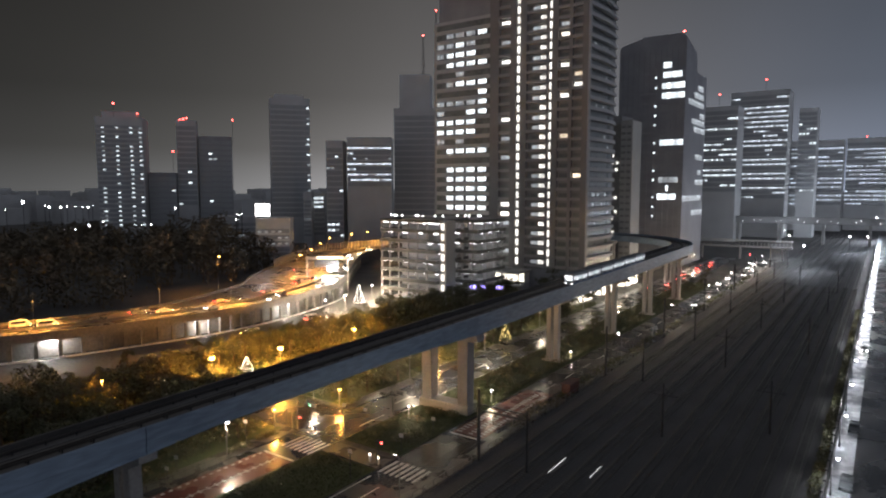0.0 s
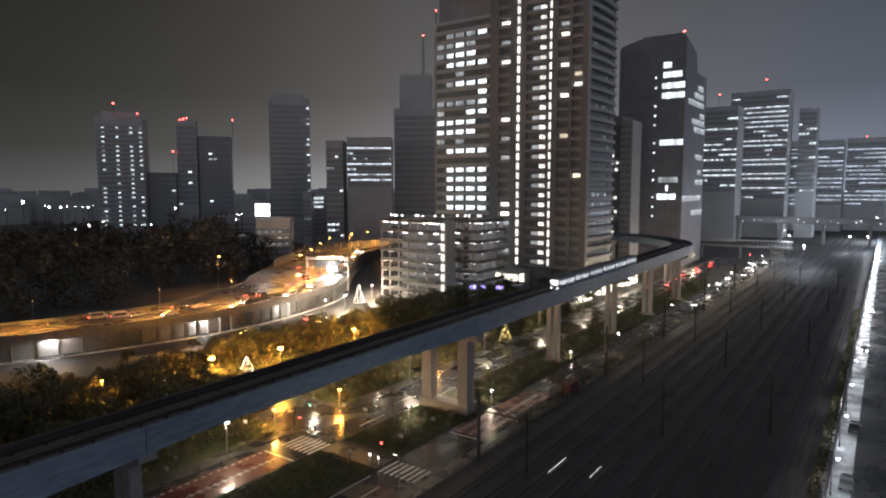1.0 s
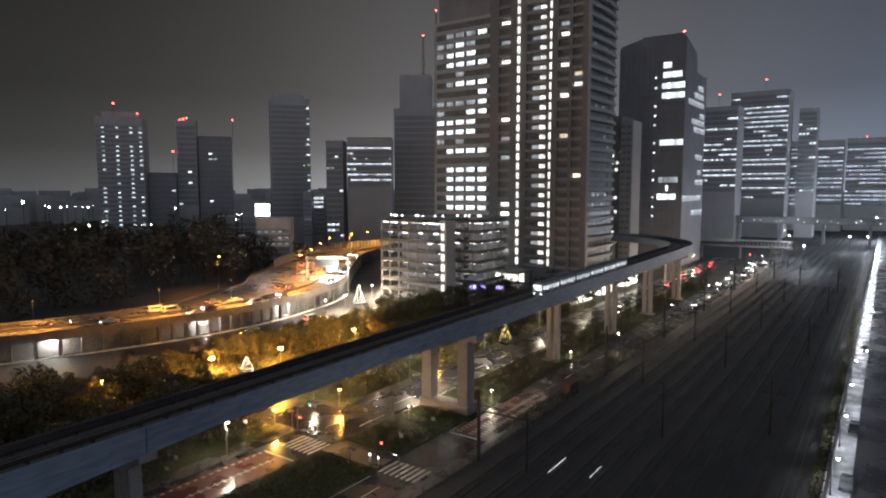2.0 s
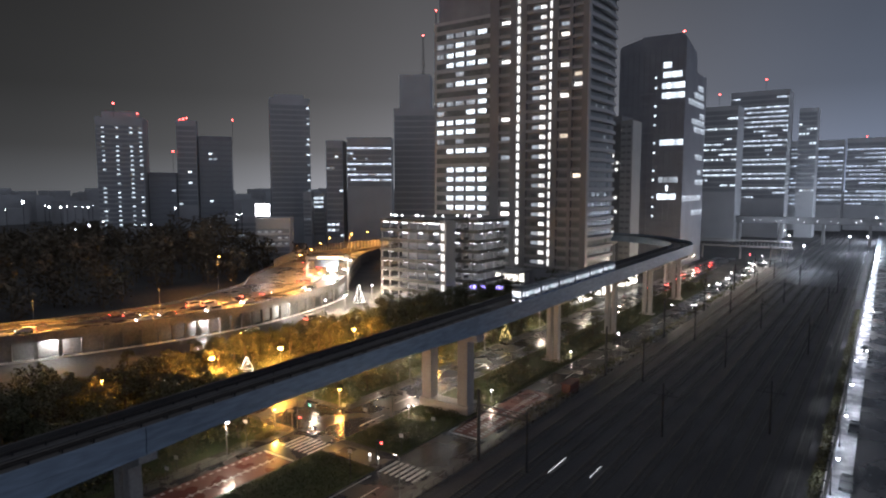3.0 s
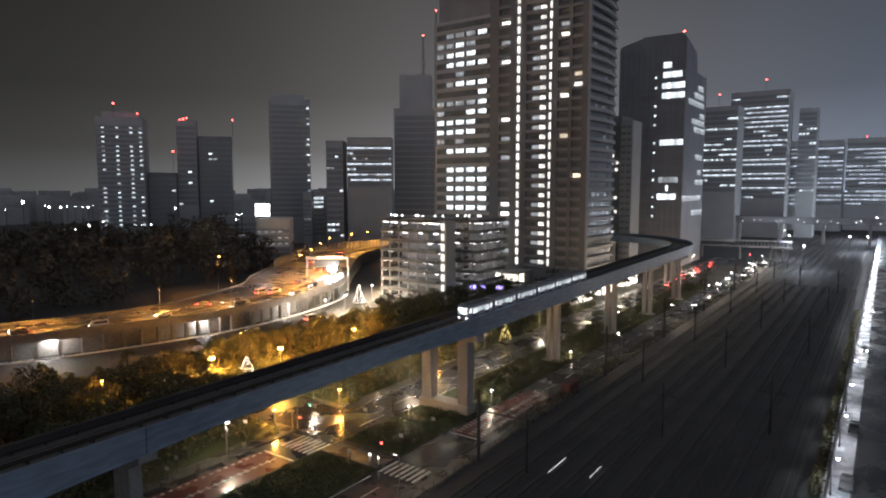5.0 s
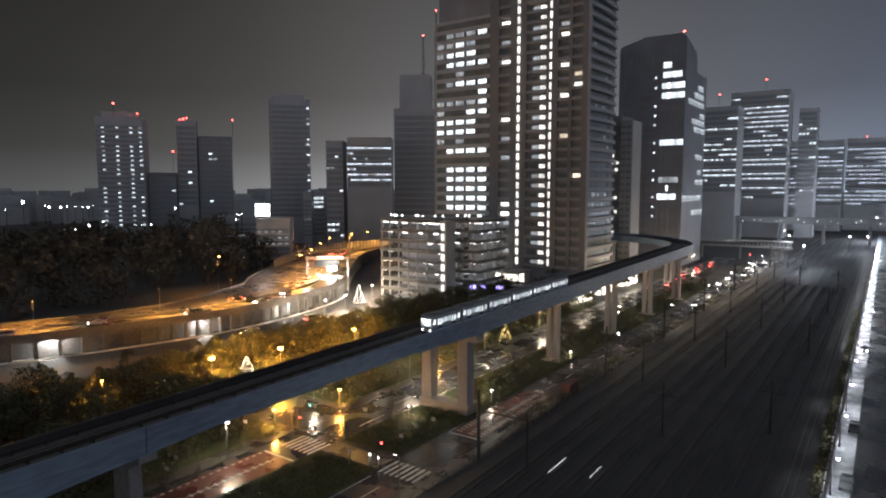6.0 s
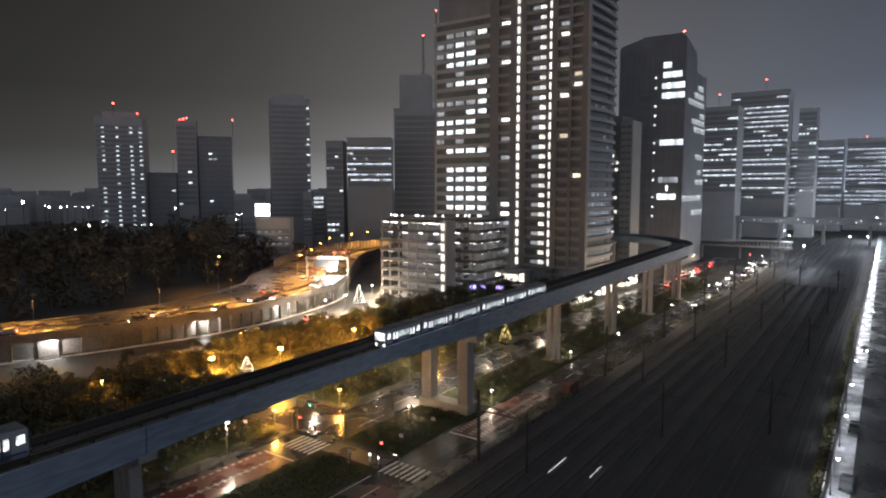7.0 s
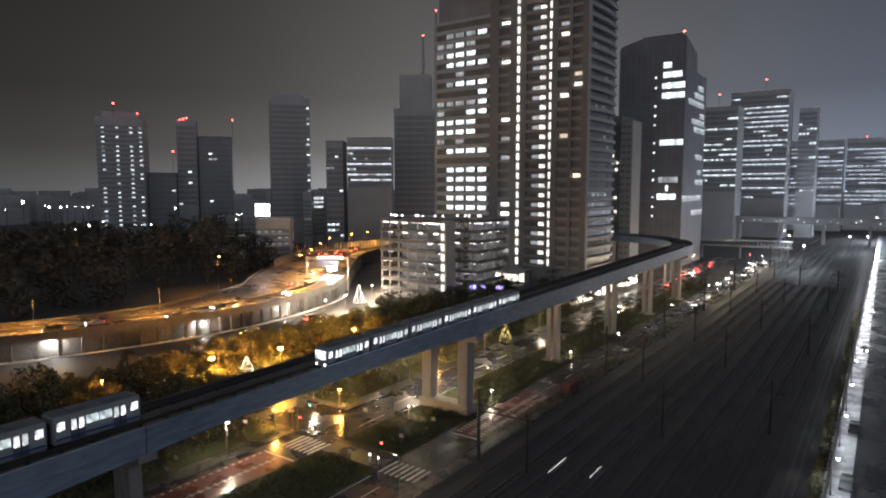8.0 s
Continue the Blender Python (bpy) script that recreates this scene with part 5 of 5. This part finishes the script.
def build_dark_tower():
    W, D, FH = 36.4, 47.0, 5.35
    b = thing("office_tower", "dark office tower with a rounded top and a few lit floors", "building", pose(-128, 357, 0), "city buildings")
    bm = bmesh.new()
    side = [(0, 0), (0, 120.5), (W * 0.03, 122), (W * 0.3, 124.6), (W * 0.5, 125.4), (W * 0.92, 125.6), (W * 0.985, 124), (W, 120), (W, 0)]
    fr, bk = [bm.verts.new((x, 0.2, z)) for x, z in side], [bm.verts.new((x, D * 0.5, z - (0 if z < 100 else 5))) for x, z in side]
    for k in range(len(side)):
        j = (k + 1) % len(side)
        bm.faces.new((fr[k], fr[j], bk[j], bk[k]))
    bm.faces.new(fr[::-1]), bm.faces.new(bk)
    bmesh.ops.recalc_face_normals(bm, faces=bm.faces)
    part("wall", bm, DARK_WALL, b)
    part("rear_wing", boxes((0.5, W - 0.06, D * 0.5, D, 0, 108, 0.05)), DARK_WALL, b)
    part("plant_room", boxes((10, 24, 8, 20, 112, 127.5)), DARK_WALL, b)
    fin = mesh_of(boxes((-0.1, 0.1, 0, 0.3, 8, 118)), "fin", DARK_WALL)
    for i in range(12):
        part("fin", fin, None, b).location = (2 + i * 3.0, -0.1, 0)
    sill = mesh_of(boxes((0.5, W, 0.1, 0.3, 0, 1.1)), "spandrel", DARK_WALL)
    for i in range(18):
        part("spandrel", sill, None, b).location = (0, 0, 14 + i * FH)
    Z = lambda y: 42.5 + (335 - y) * 345 / 1120 - 1.6
    for y, x0, x1, m_ in ((117, 24.5, 29, WIN_COOL_BRIGHT), (134, 24.5, 34.5, WIN_COOL_BRIGHT), (153, 24, 36, WIN_COOL_BRIGHT), (170, 24, 36, WIN_COOL_BRIGHT),
                          (252, 23.5, 36, WIN_COOL), (318, 23.5, 34, WIN_DIM), (333, 27.5, 29, WIN_COOL), (348, 23, 33, WIN_COOL_BRIGHT)):
        n = max(1, round((x1 - x0) / 2.4))
        w = (x1 - x0) / n
        me = mesh_of(boxes((0.08, w - 0.08, -0.06, 0.1, 0, 3.0)), "window", m_)
        for j in range(n):
            part("window", me, None, b).location = (x0 + j * w, 0, Z(y))
    panes(b, 0.9, 1.1, WIN_COOL, [(20.6, Z(y) + 0.8) for y in (137, 155, 187, 204, 220, 252, 269, 301, 318, 349, 366, 383)], 0.12)
    me = mesh_of(boxes((-0.02, 0.1, -0.26, 0.26, 0, 2.9)), "window", WIN_SIDE)
    rng = random.Random(9)
    for y, n in ((145, 8), (160, 14), (175, 22), (195, 7), (208, 18), (222, 16), (272, 10), (300, 5), (318, 12), (348, 26), (375, 16)):
        first = rng.randrange(0, 4)
        for j in range(n):
            part("window", me, None, b).location = (W, 3 + (21 - first - j * 0.8) * 2.0, Z(y) - 1)
    # slim pale slab and a grey block beside it
    s = thing("slab_tower", "slim pale apartment slab with regular balconies", "building", pose(-112.5, 318, 0), "city buildings")
    part("wall", boxes((0, 6, 0.4, 14, 0, 77)), PALE_WALL, s)
    for i in range(22):
        part("balcony", boxes((0.5, 2.5, -0.3, 0.5, 6 + i * 3.2, 7.1 + i * 3.2)), GREY_WALL, s)
        part("balcony", boxes((3.4, 5.4, -0.3, 0.5, 6 + i * 3.2, 7.1 + i * 3.2)), GREY_WALL, s)
    s = thing("apartment_block", "grey apartment block half hidden behind the tower", "building", pose(-129, 322, 0), "city buildings")
    part("wall", boxes((0, 15.5, 0.3, 16, 0, 80)), GREY_WALL, s)
    for i in range(20):
        part("balcony", boxes((0.5, 15, -0.5, 0.4, 7 + i * 3.6, 8.2 + i * 3.6)), GREY_WALL, s)
    panes(s, 1.2, 1.3, WIN_WHITE, [(rng.uniform(4, 14), 8.6 + 3.6 * rng.randrange(0, 19)) for _ in range(14)], 0.1)


def build_car_park():
    for x, y, w, d, n, label in ((-160.6, 187, 26.4, 24, 8, "open concrete car park with white lights on every deck"), (-133.8, 197, 11.6, 20, 8, "open concrete car park wing with white lights")):
        b = thing("car_park", label, "car park", pose(x, y, 0), "city buildings")
        FH = 3.75
        part("core", boxes((1, w - 4, d * 0.5, d, 0, FH * n + 1.5)), CONCRETE, b)
        slab = mesh_of(boxes((0, w, 0, d, 0, 0.35)), "deck", CONCRETE)
        para = mesh_of(boxes((0, w, -0.12, 0.1, 0.0, 1.25), (w - 0.1, w + 0.12, 0.1, d, 0, 1.25), (-0.12, 0.1, 0.1, d, 0, 1.25)), "parapet", DARK_CONCRETE)
        post = mesh_of(boxes((-0.3, 0.3, 0.15, 0.75, 0.35, FH)), "column", CONCRETE)
        tube = mesh_of(boxes((-1.05, 1.05, -0.16, 0.16, -0.1, 0.14)), "tube", TUBE_PARK)
        rng = random.Random(int(-x))
        for i in range(n + 1):
            z = i * FH
            part("deck", slab, None, b).location = (0, 0, z)
            part("parapet", para, None, b).location = (0, 0, z)
            if i == n:
                break
            for k in range(int(w / 4.4) + 1):
                part("column", post, None, b).location = (min(max(0.4, k * 4.4), w - 0.4), 0, z)
            for k in range(int(w / 2.4)):
                if rng.random() < 0.92:
                    part("tube", tube, None, b).location = (1.3 + k * 2.4, rng.choice((1.6, 4.0, 6.5)), z + FH - 0.2)
            for k in range(3):
                part("column", post, None, b).location = (w - 0.4, d * (0.3 + 0.3 * k), z)
                part("tube", tube, None, b).location = (w - 2.2, d * (0.25 + 0.3 * k), z + FH - 0.2)
        bulb = bmesh.new()
        bmesh.ops.create_uvsphere(bulb, u_segments=8, v_segments=6, radius=0.28, matrix=pose(0, 0, 2.2))
        bulb = mesh_of(bulb, "lamp_head", LED_SMALL)
        stick = bmesh.new()
        rod(stick, (0, 0, 0), (0, 0, 2.0), 0.05, n=6)
        stick = mesh_of(stick, "lamp_pole", STEEL)
        for k in range(9 if w > 20 else 5):
            at = (1 + k * (w - 2) / (8 if w > 20 else 4), rng.uniform(0.6, 6), FH * n + 0.35)
            part("lamp_pole", stick, None, b).location = at
            part("lamp_head", bulb, None, b).location = at
    t = thing("stair_tower", "narrow stair tower with a lit window on each floor", "building", pose(-134.0, 189, 0), "city buildings")
    part("wall", boxes((0, 3, 0.2, 6, 0, 31)), GREY_WALL, t)
    panes(t, 1.3, 2.4, WIN_WHITE, [(1.5, 5 + 3.75 * i) for i in range(7)], 0.1)


def far_block(name, label, x, y, w, d, h, wall, fh, bay, lit, seed, win, bw=0.8, z0=8.0, cols=None, run=0.5, crown=0.0, turn=0.0, side=0.0):
    """A distant building: floors marked by sills, and lit panes in runs along them."""
    b = thing(name, label, "building", pose(x, y, 0, 0, 0, turn), "distant buildings")
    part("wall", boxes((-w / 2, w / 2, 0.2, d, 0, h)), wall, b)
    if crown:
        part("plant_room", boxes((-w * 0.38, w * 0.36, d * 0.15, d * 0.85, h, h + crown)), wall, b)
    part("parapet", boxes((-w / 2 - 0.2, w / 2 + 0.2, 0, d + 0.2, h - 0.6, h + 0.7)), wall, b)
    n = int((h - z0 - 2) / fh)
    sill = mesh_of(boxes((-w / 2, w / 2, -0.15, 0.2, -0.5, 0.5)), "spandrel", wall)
    band = mesh_of(boxes((-w / 2 + 0.3, w / 2 - 0.3, 0.1, 0.22, 0.5, fh - 0.5)), "window_band", HAZE_GLASS)
    me = mesh_of(boxes((-bay * bw / 2, bay * bw / 2, -0.06, 0.12, 0.8, fh * 0.48)), "window", win)
    me2 = mesh_of(boxes((-bay * bw / 2, bay * bw / 2, -0.06, 0.12, 0.8, fh * 0.48)), "window", WIN_DIM)
    rng = random.Random(seed)
    nb = int(w / bay)
    for i in range(n):
        z = z0 + i * fh
        part("spandrel", sill, None, b).location = (0, 0, z)
        part("window_band", band, None, b).location = (0, 0, z)
        on = rng.random() < lit
        row = lit * (1.9 if rng.random() < 0.5 else 0.35)
        for j in range(nb):
            if cols is not None:
                on = j in cols and rng.random() < lit
            elif rng.random() > run:
                on = rng.random() < row
            if on:
                part("window", me if rng.random() < 0.8 else me2, None, b).location = (-w / 2 + (j + 0.5) * w / nb, 0, z)
    return b


def red_beacon(x, y, z):
    t = thing("obstruction_light", "red obstruction light on a high roof", "beacon", pose(x, y, z), "obstruction lights")
    bm = bmesh.new()
    rod(bm, (0, 0, -17), (0, 0, 0), 0.12, n=6)
    part("stem", bm, DARK_STEEL, t)
    bm = bmesh.new()
    bmesh.ops.create_uvsphere(bm, u_segments=10, v_segments=6, radius=0.55, matrix=pose(0, 0, 0.4))
    part("lens", bm, RED_LIGHT, t)


# far lamps beyond the park: x, y, z and their relative size
FAR_LAMPS = ((-625, 246, 31, 2.0), (-606, 259, 26.6, 1.4), (-598, 265, 26.6, 1.5), (-631, 266, 27.6, 0.7), (-604, 273, 27.3, 0.7), (-598, 277, 27.3, 0.6), (-582, 276, 26.6, 0.6),
             (-578, 279, 26.6, 1.1), (-585, 286, 27.8, 0.6), (-454, 219, 17.4, 1.0), (-447, 200, 15.6, 0.8), (-444, 202, 15.6, 0.5), (-441, 204, 15.6, 0.5), (-446, 225, 20.2, 0.5),
             (-400, 233, 19, 0.7), (-405, 229, 18.2, 0.5), (-395, 248, 29.5, 0.7), (-277, 209, 29.3, 0.5), (-275, 210, 29.9, 0.5), (-278, 208.8, 26.7, 0.5), (-570, 212, 26, 0.6))


def build_far():
    T = 52
    far_block("apartment_tower", "hazy grey apartment tower with columns of lit windows", -444, 238, 30, 26, 92, HAZE_WALL, 3.25, 3.0, 0.8, 1, WIN_COOL, 0.55, 16, (1, 4, 7, 9), crown=5, turn=T)
    far_block("apartment_tower", "dim grey tower beyond the dark park", -432.9, 282.8, 14, 18, 93, HAZE_WALL, 4, 3.4, 0.1, 2, WIN_COOL, 0.7, 30, (0, 2), turn=T)
    far_block("apartment_block", "low dark block beyond the dark park", -438.8, 266, 19, 20, 54, DARK_WALL, 4, 3.5, 0.02, 3, WIN_COOL, turn=T)
    far_block("apartment_tower", "dim grey tower with a few lit windows", -424, 301, 24, 22, 82, DARK_WALL, 4, 3.2, 0.06, 4, WIN_COOL, turn=T)
    far_block("apartment_tower", "dim grey tower with two columns of lit windows", -384, 341, 30, 28, 112, HAZE_WALL, 4, 3.0, 0.55, 5, WIN_COOL, 0.6, 20, (9,), crown=4, turn=T)
    far_block("office_block", "pale office block with rows of white windows", -300, 338, 31, 25, 78, HAZE_WALL, 3.7, 2.0, 0.62, 6, WIN_COOL_FAR, 0.8, 44, run=0.75, turn=36)
    far_block("office_block", "dim office block with a few lit windows", -322, 326, 12, 20, 76, HAZE_WALL, 4, 2.6, 0.2, 16, WIN_COOL, turn=36)
    far_block("office_tower", "tall grey tower with horizontal bands and no lit rooms", -304.9, 396.9, 32.5, 28, 104.4, HAZE_WALL, 4.6, 3, 0.0, 7, WIN_DIM, turn=30, crown=27)
    far_block("office_block", "low dark building with a roof sign", -356, 378, 29, 20, 36, DARK_WALL, 4, 3, 0.0, 8, WIN_DIM, turn=36)
    far_block("apartment_block", "grey apartment block under a white billboard", -258, 216, 17, 16, 27, HAZE_WALL, 3.1, 3.2, 0.12, 9, WIN_DIM, 0.5, 4, turn=42)
    far_block("office_block", "small office block with three lit floors", -346, 332, 10.5, 14, 38.5, HAZE_WALL, 3.4, 1.5, 0.0, 10, WIN_COOL, turn=36)
    far_block("apartment_block", "slim pale apartment block", -342, 318, 5.8, 10, 39.5, HAZE_WALL, 3, 1.6, 0.1, 20, WIN_DIM, turn=36)
    far_block("apartment_block", "low grey block beside the expressway bend", -352, 262, 30, 16, 24, HAZE_WALL, 3.2, 2.6, 0.2, 21, WIN_DIM, turn=45)
    far_block("office_tower", "hazy office tower with lit floors", -114, 552, 27, 26, 108, HAZE_WALL, 4.1, 1.9, 0.45, 11, WIN_COOL, 0.7, 40, run=0.8)
    far_block("office_tower", "hazy office tower covered with bright floors", -96, 619, 46, 30, 127, HAZE_WALL, 4.1, 1.9, 0.66, 12, WIN_COOL_FAR, 0.7, 34, run=0.72)
    far_block("office_tower", "hazy slim office tower", -60, 640, 14, 24, 112, HAZE_WALL, 4.1, 2.5, 0.2, 22, WIN_COOL, 0.8, 40)
    far_block("office_tower", "hazy office tower with dim rows of windows", -62, 750, 48, 30, 91, HAZE_WALL, 4.3, 2.4, 0.5, 13, WIN_FAR, 0.75, 26, run=0.8)
    far_block("office_tower", "hazy bluish office tower with dim rows of windows", -6, 783, 62, 30, 94, HAZE_WALL, 4.3, 2.4, 0.45, 14, WIN_FAR, 0.75, 26, run=0.8)
    far_block("office_tower", "hazy bluish office tower at the end of the street", 52, 800, 44, 30, 84, HAZE_WALL, 4.3, 2.4, 0.42, 15, WIN_FAR, 0.75, 26, run=0.8)
    for x, y, z in ((-447.2, 236.3, 103.5), (-456.1, 236.3, 97.9), (-437.2, 247.9, 97), (-435.3, 285.1, 97), (-440.9, 283, 96), (-435.6, 282.5, 96), (-417.9, 312.9, 96.7), (-438.3, 274.8, 71.8), (-393.3, 345.5, 117), (-378.3, 351.7, 113), (-94, 360, 128), (-116, 557, 120), (-92, 624, 139), (-20, 784, 97), (4, 784, 99)):
        red_beacon(x, y, z - 1.6)
    for x, y, z0, z1 in ((-304.3, 407.5, 104, 161.5), (-295.3, 412.5, 104, 180.4)):
        t = thing("mast", "thin dark lattice mast with a red light on the tower roof", "mast", pose(x, y, 0), "roof masts")
        bm = bmesh.new()
        for dx, dy in ((-1, -1), (1, -1), (1, 1), (-1, 1)):
            rod(bm, (dx * 1.4, dy * 1.4, z0), (dx * 0.3, dy * 0.3, z1), 0.16, 0.1, 5)
        for k in range(10):
            z = z0 + (z1 - z0) * k / 10
            r = 1.4 - 1.1 * k / 10
            box(bm, -r, r, -r, r, z, z + 0.2)
        part("lattice", bm, DARK_STEEL, t)
        bm = bmesh.new()
        bmesh.ops.create_uvsphere(bm, u_segments=10, v_segments=6, radius=0.7, matrix=pose(0, 0, z1 + 0.5))
        part("beacon", bm, RED_LIGHT, t)
    # low city along the horizon
    bm = bmesh.new()
    r4 = random.Random(21)
    for _ in range(420):
        a, d = radians(r4.uniform(-8, 78)), r4.uniform(860, 1700)
        x, y = -d * math.sin(a), d * math.cos(a)
        w, h = r4.uniform(9, 26), r4.uniform(8, 34) + (d - 600) * 0.012
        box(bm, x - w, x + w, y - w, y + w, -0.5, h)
    tagged(part("distant_city", bm, HAZE_WALL), "low hazy grey buildings along the horizon", "buildings", kind="stuff")
    # billboard over the apartment block
    t = thing("billboard", "blank glowing white billboard on a low roof", "billboard", pose(-264.9, 215.2, 27.7, 0, 0, 40))
    part("panel", boxes((-3.6, 3.6, -0.15, 0.15, 0.9, 7.2, 0.05)), BILLBOARD, t)
    part("frame", boxes((-3.8, 3.8, 0.16, 0.5, 0.7, 7.4), (-3.0, -2.7, 0.2, 0.5, 0, 0.8), (2.7, 3.0, 0.2, 0.5, 0, 0.8)), DARK_STEEL, t)
    # lit floors of the small office block
    b = [o for o in scene.objects if o.get("label") == "small office block with three lit floors"][0]
    panes(b, 1.3, 1.6, WIN_COOL, [(-3.9 + 1.85 * j, z) for j in range(5) for z in (28.5, 31.8, 35)], 0.1)
    # shops at the tower's railway side
    for x, y, w in ((-92, 214, 7), (-92, 240, 8), (-92, 268, 9)):
        s = thing("shop", "low shop with bright windows beside the street trees", "shop", pose(x, y, 0), "street shops")
        part("wall", boxes((-5, 1, 0, 16, 0, 5.4)), GREY_WALL, s)
        part("roof", boxes((-5.2, 1.6, -0.4, 16.4, 5.4, 5.8)), DARK_WALL, s)
        for k in range(5):
            part("shop_window", boxes((1.0, 1.06, 0.5 + k * 3.1, 3.0 + k * 3.1, 0.6, 3.8)), SHOP_LIGHT, s)
        part("shop_window", boxes((-4, 0.5, -0.06, 0, 0.6, 3.8)), SHOP_LIGHT, s)
    # lamps far off, on the shore beyond the park
    bulb = bmesh.new()
    bmesh.ops.create_uvsphere(bulb, u_segments=8, v_segments=6, radius=0.6)
    bulb = mesh_of(bulb, "lamp_head", FAR_LAMP)
    pole = bmesh.new()
    rod(pole, (0, 0, -26), (0, 0, 0), 0.2, n=6)
    pole = mesh_of(pole, "pole", DARK_STEEL)
    for x, y, z, s in FAR_LAMPS:
        t = thing("distant_lamp", "distant white lamp on a tall pole", "lamp", pose(x, y, z), "distant lamps")
        part("lamp_head", bulb, None, t).scale = (s, s, s)
        part("pole", pole, None, t)


build_ground()
build_right_footway()
build_markings()
build_tracks()
build_yard()
build_guideway()
NEAR = build_train(6, -1)
FAR = build_train(6, 1)
build_expressway()
RUNS = build_vehicles()
build_lamps()
build_street_things()
build_tower()
build_office()
build_dark_tower()
build_car_park()
build_far()
build_lit_trees()
build_trees()

motions()
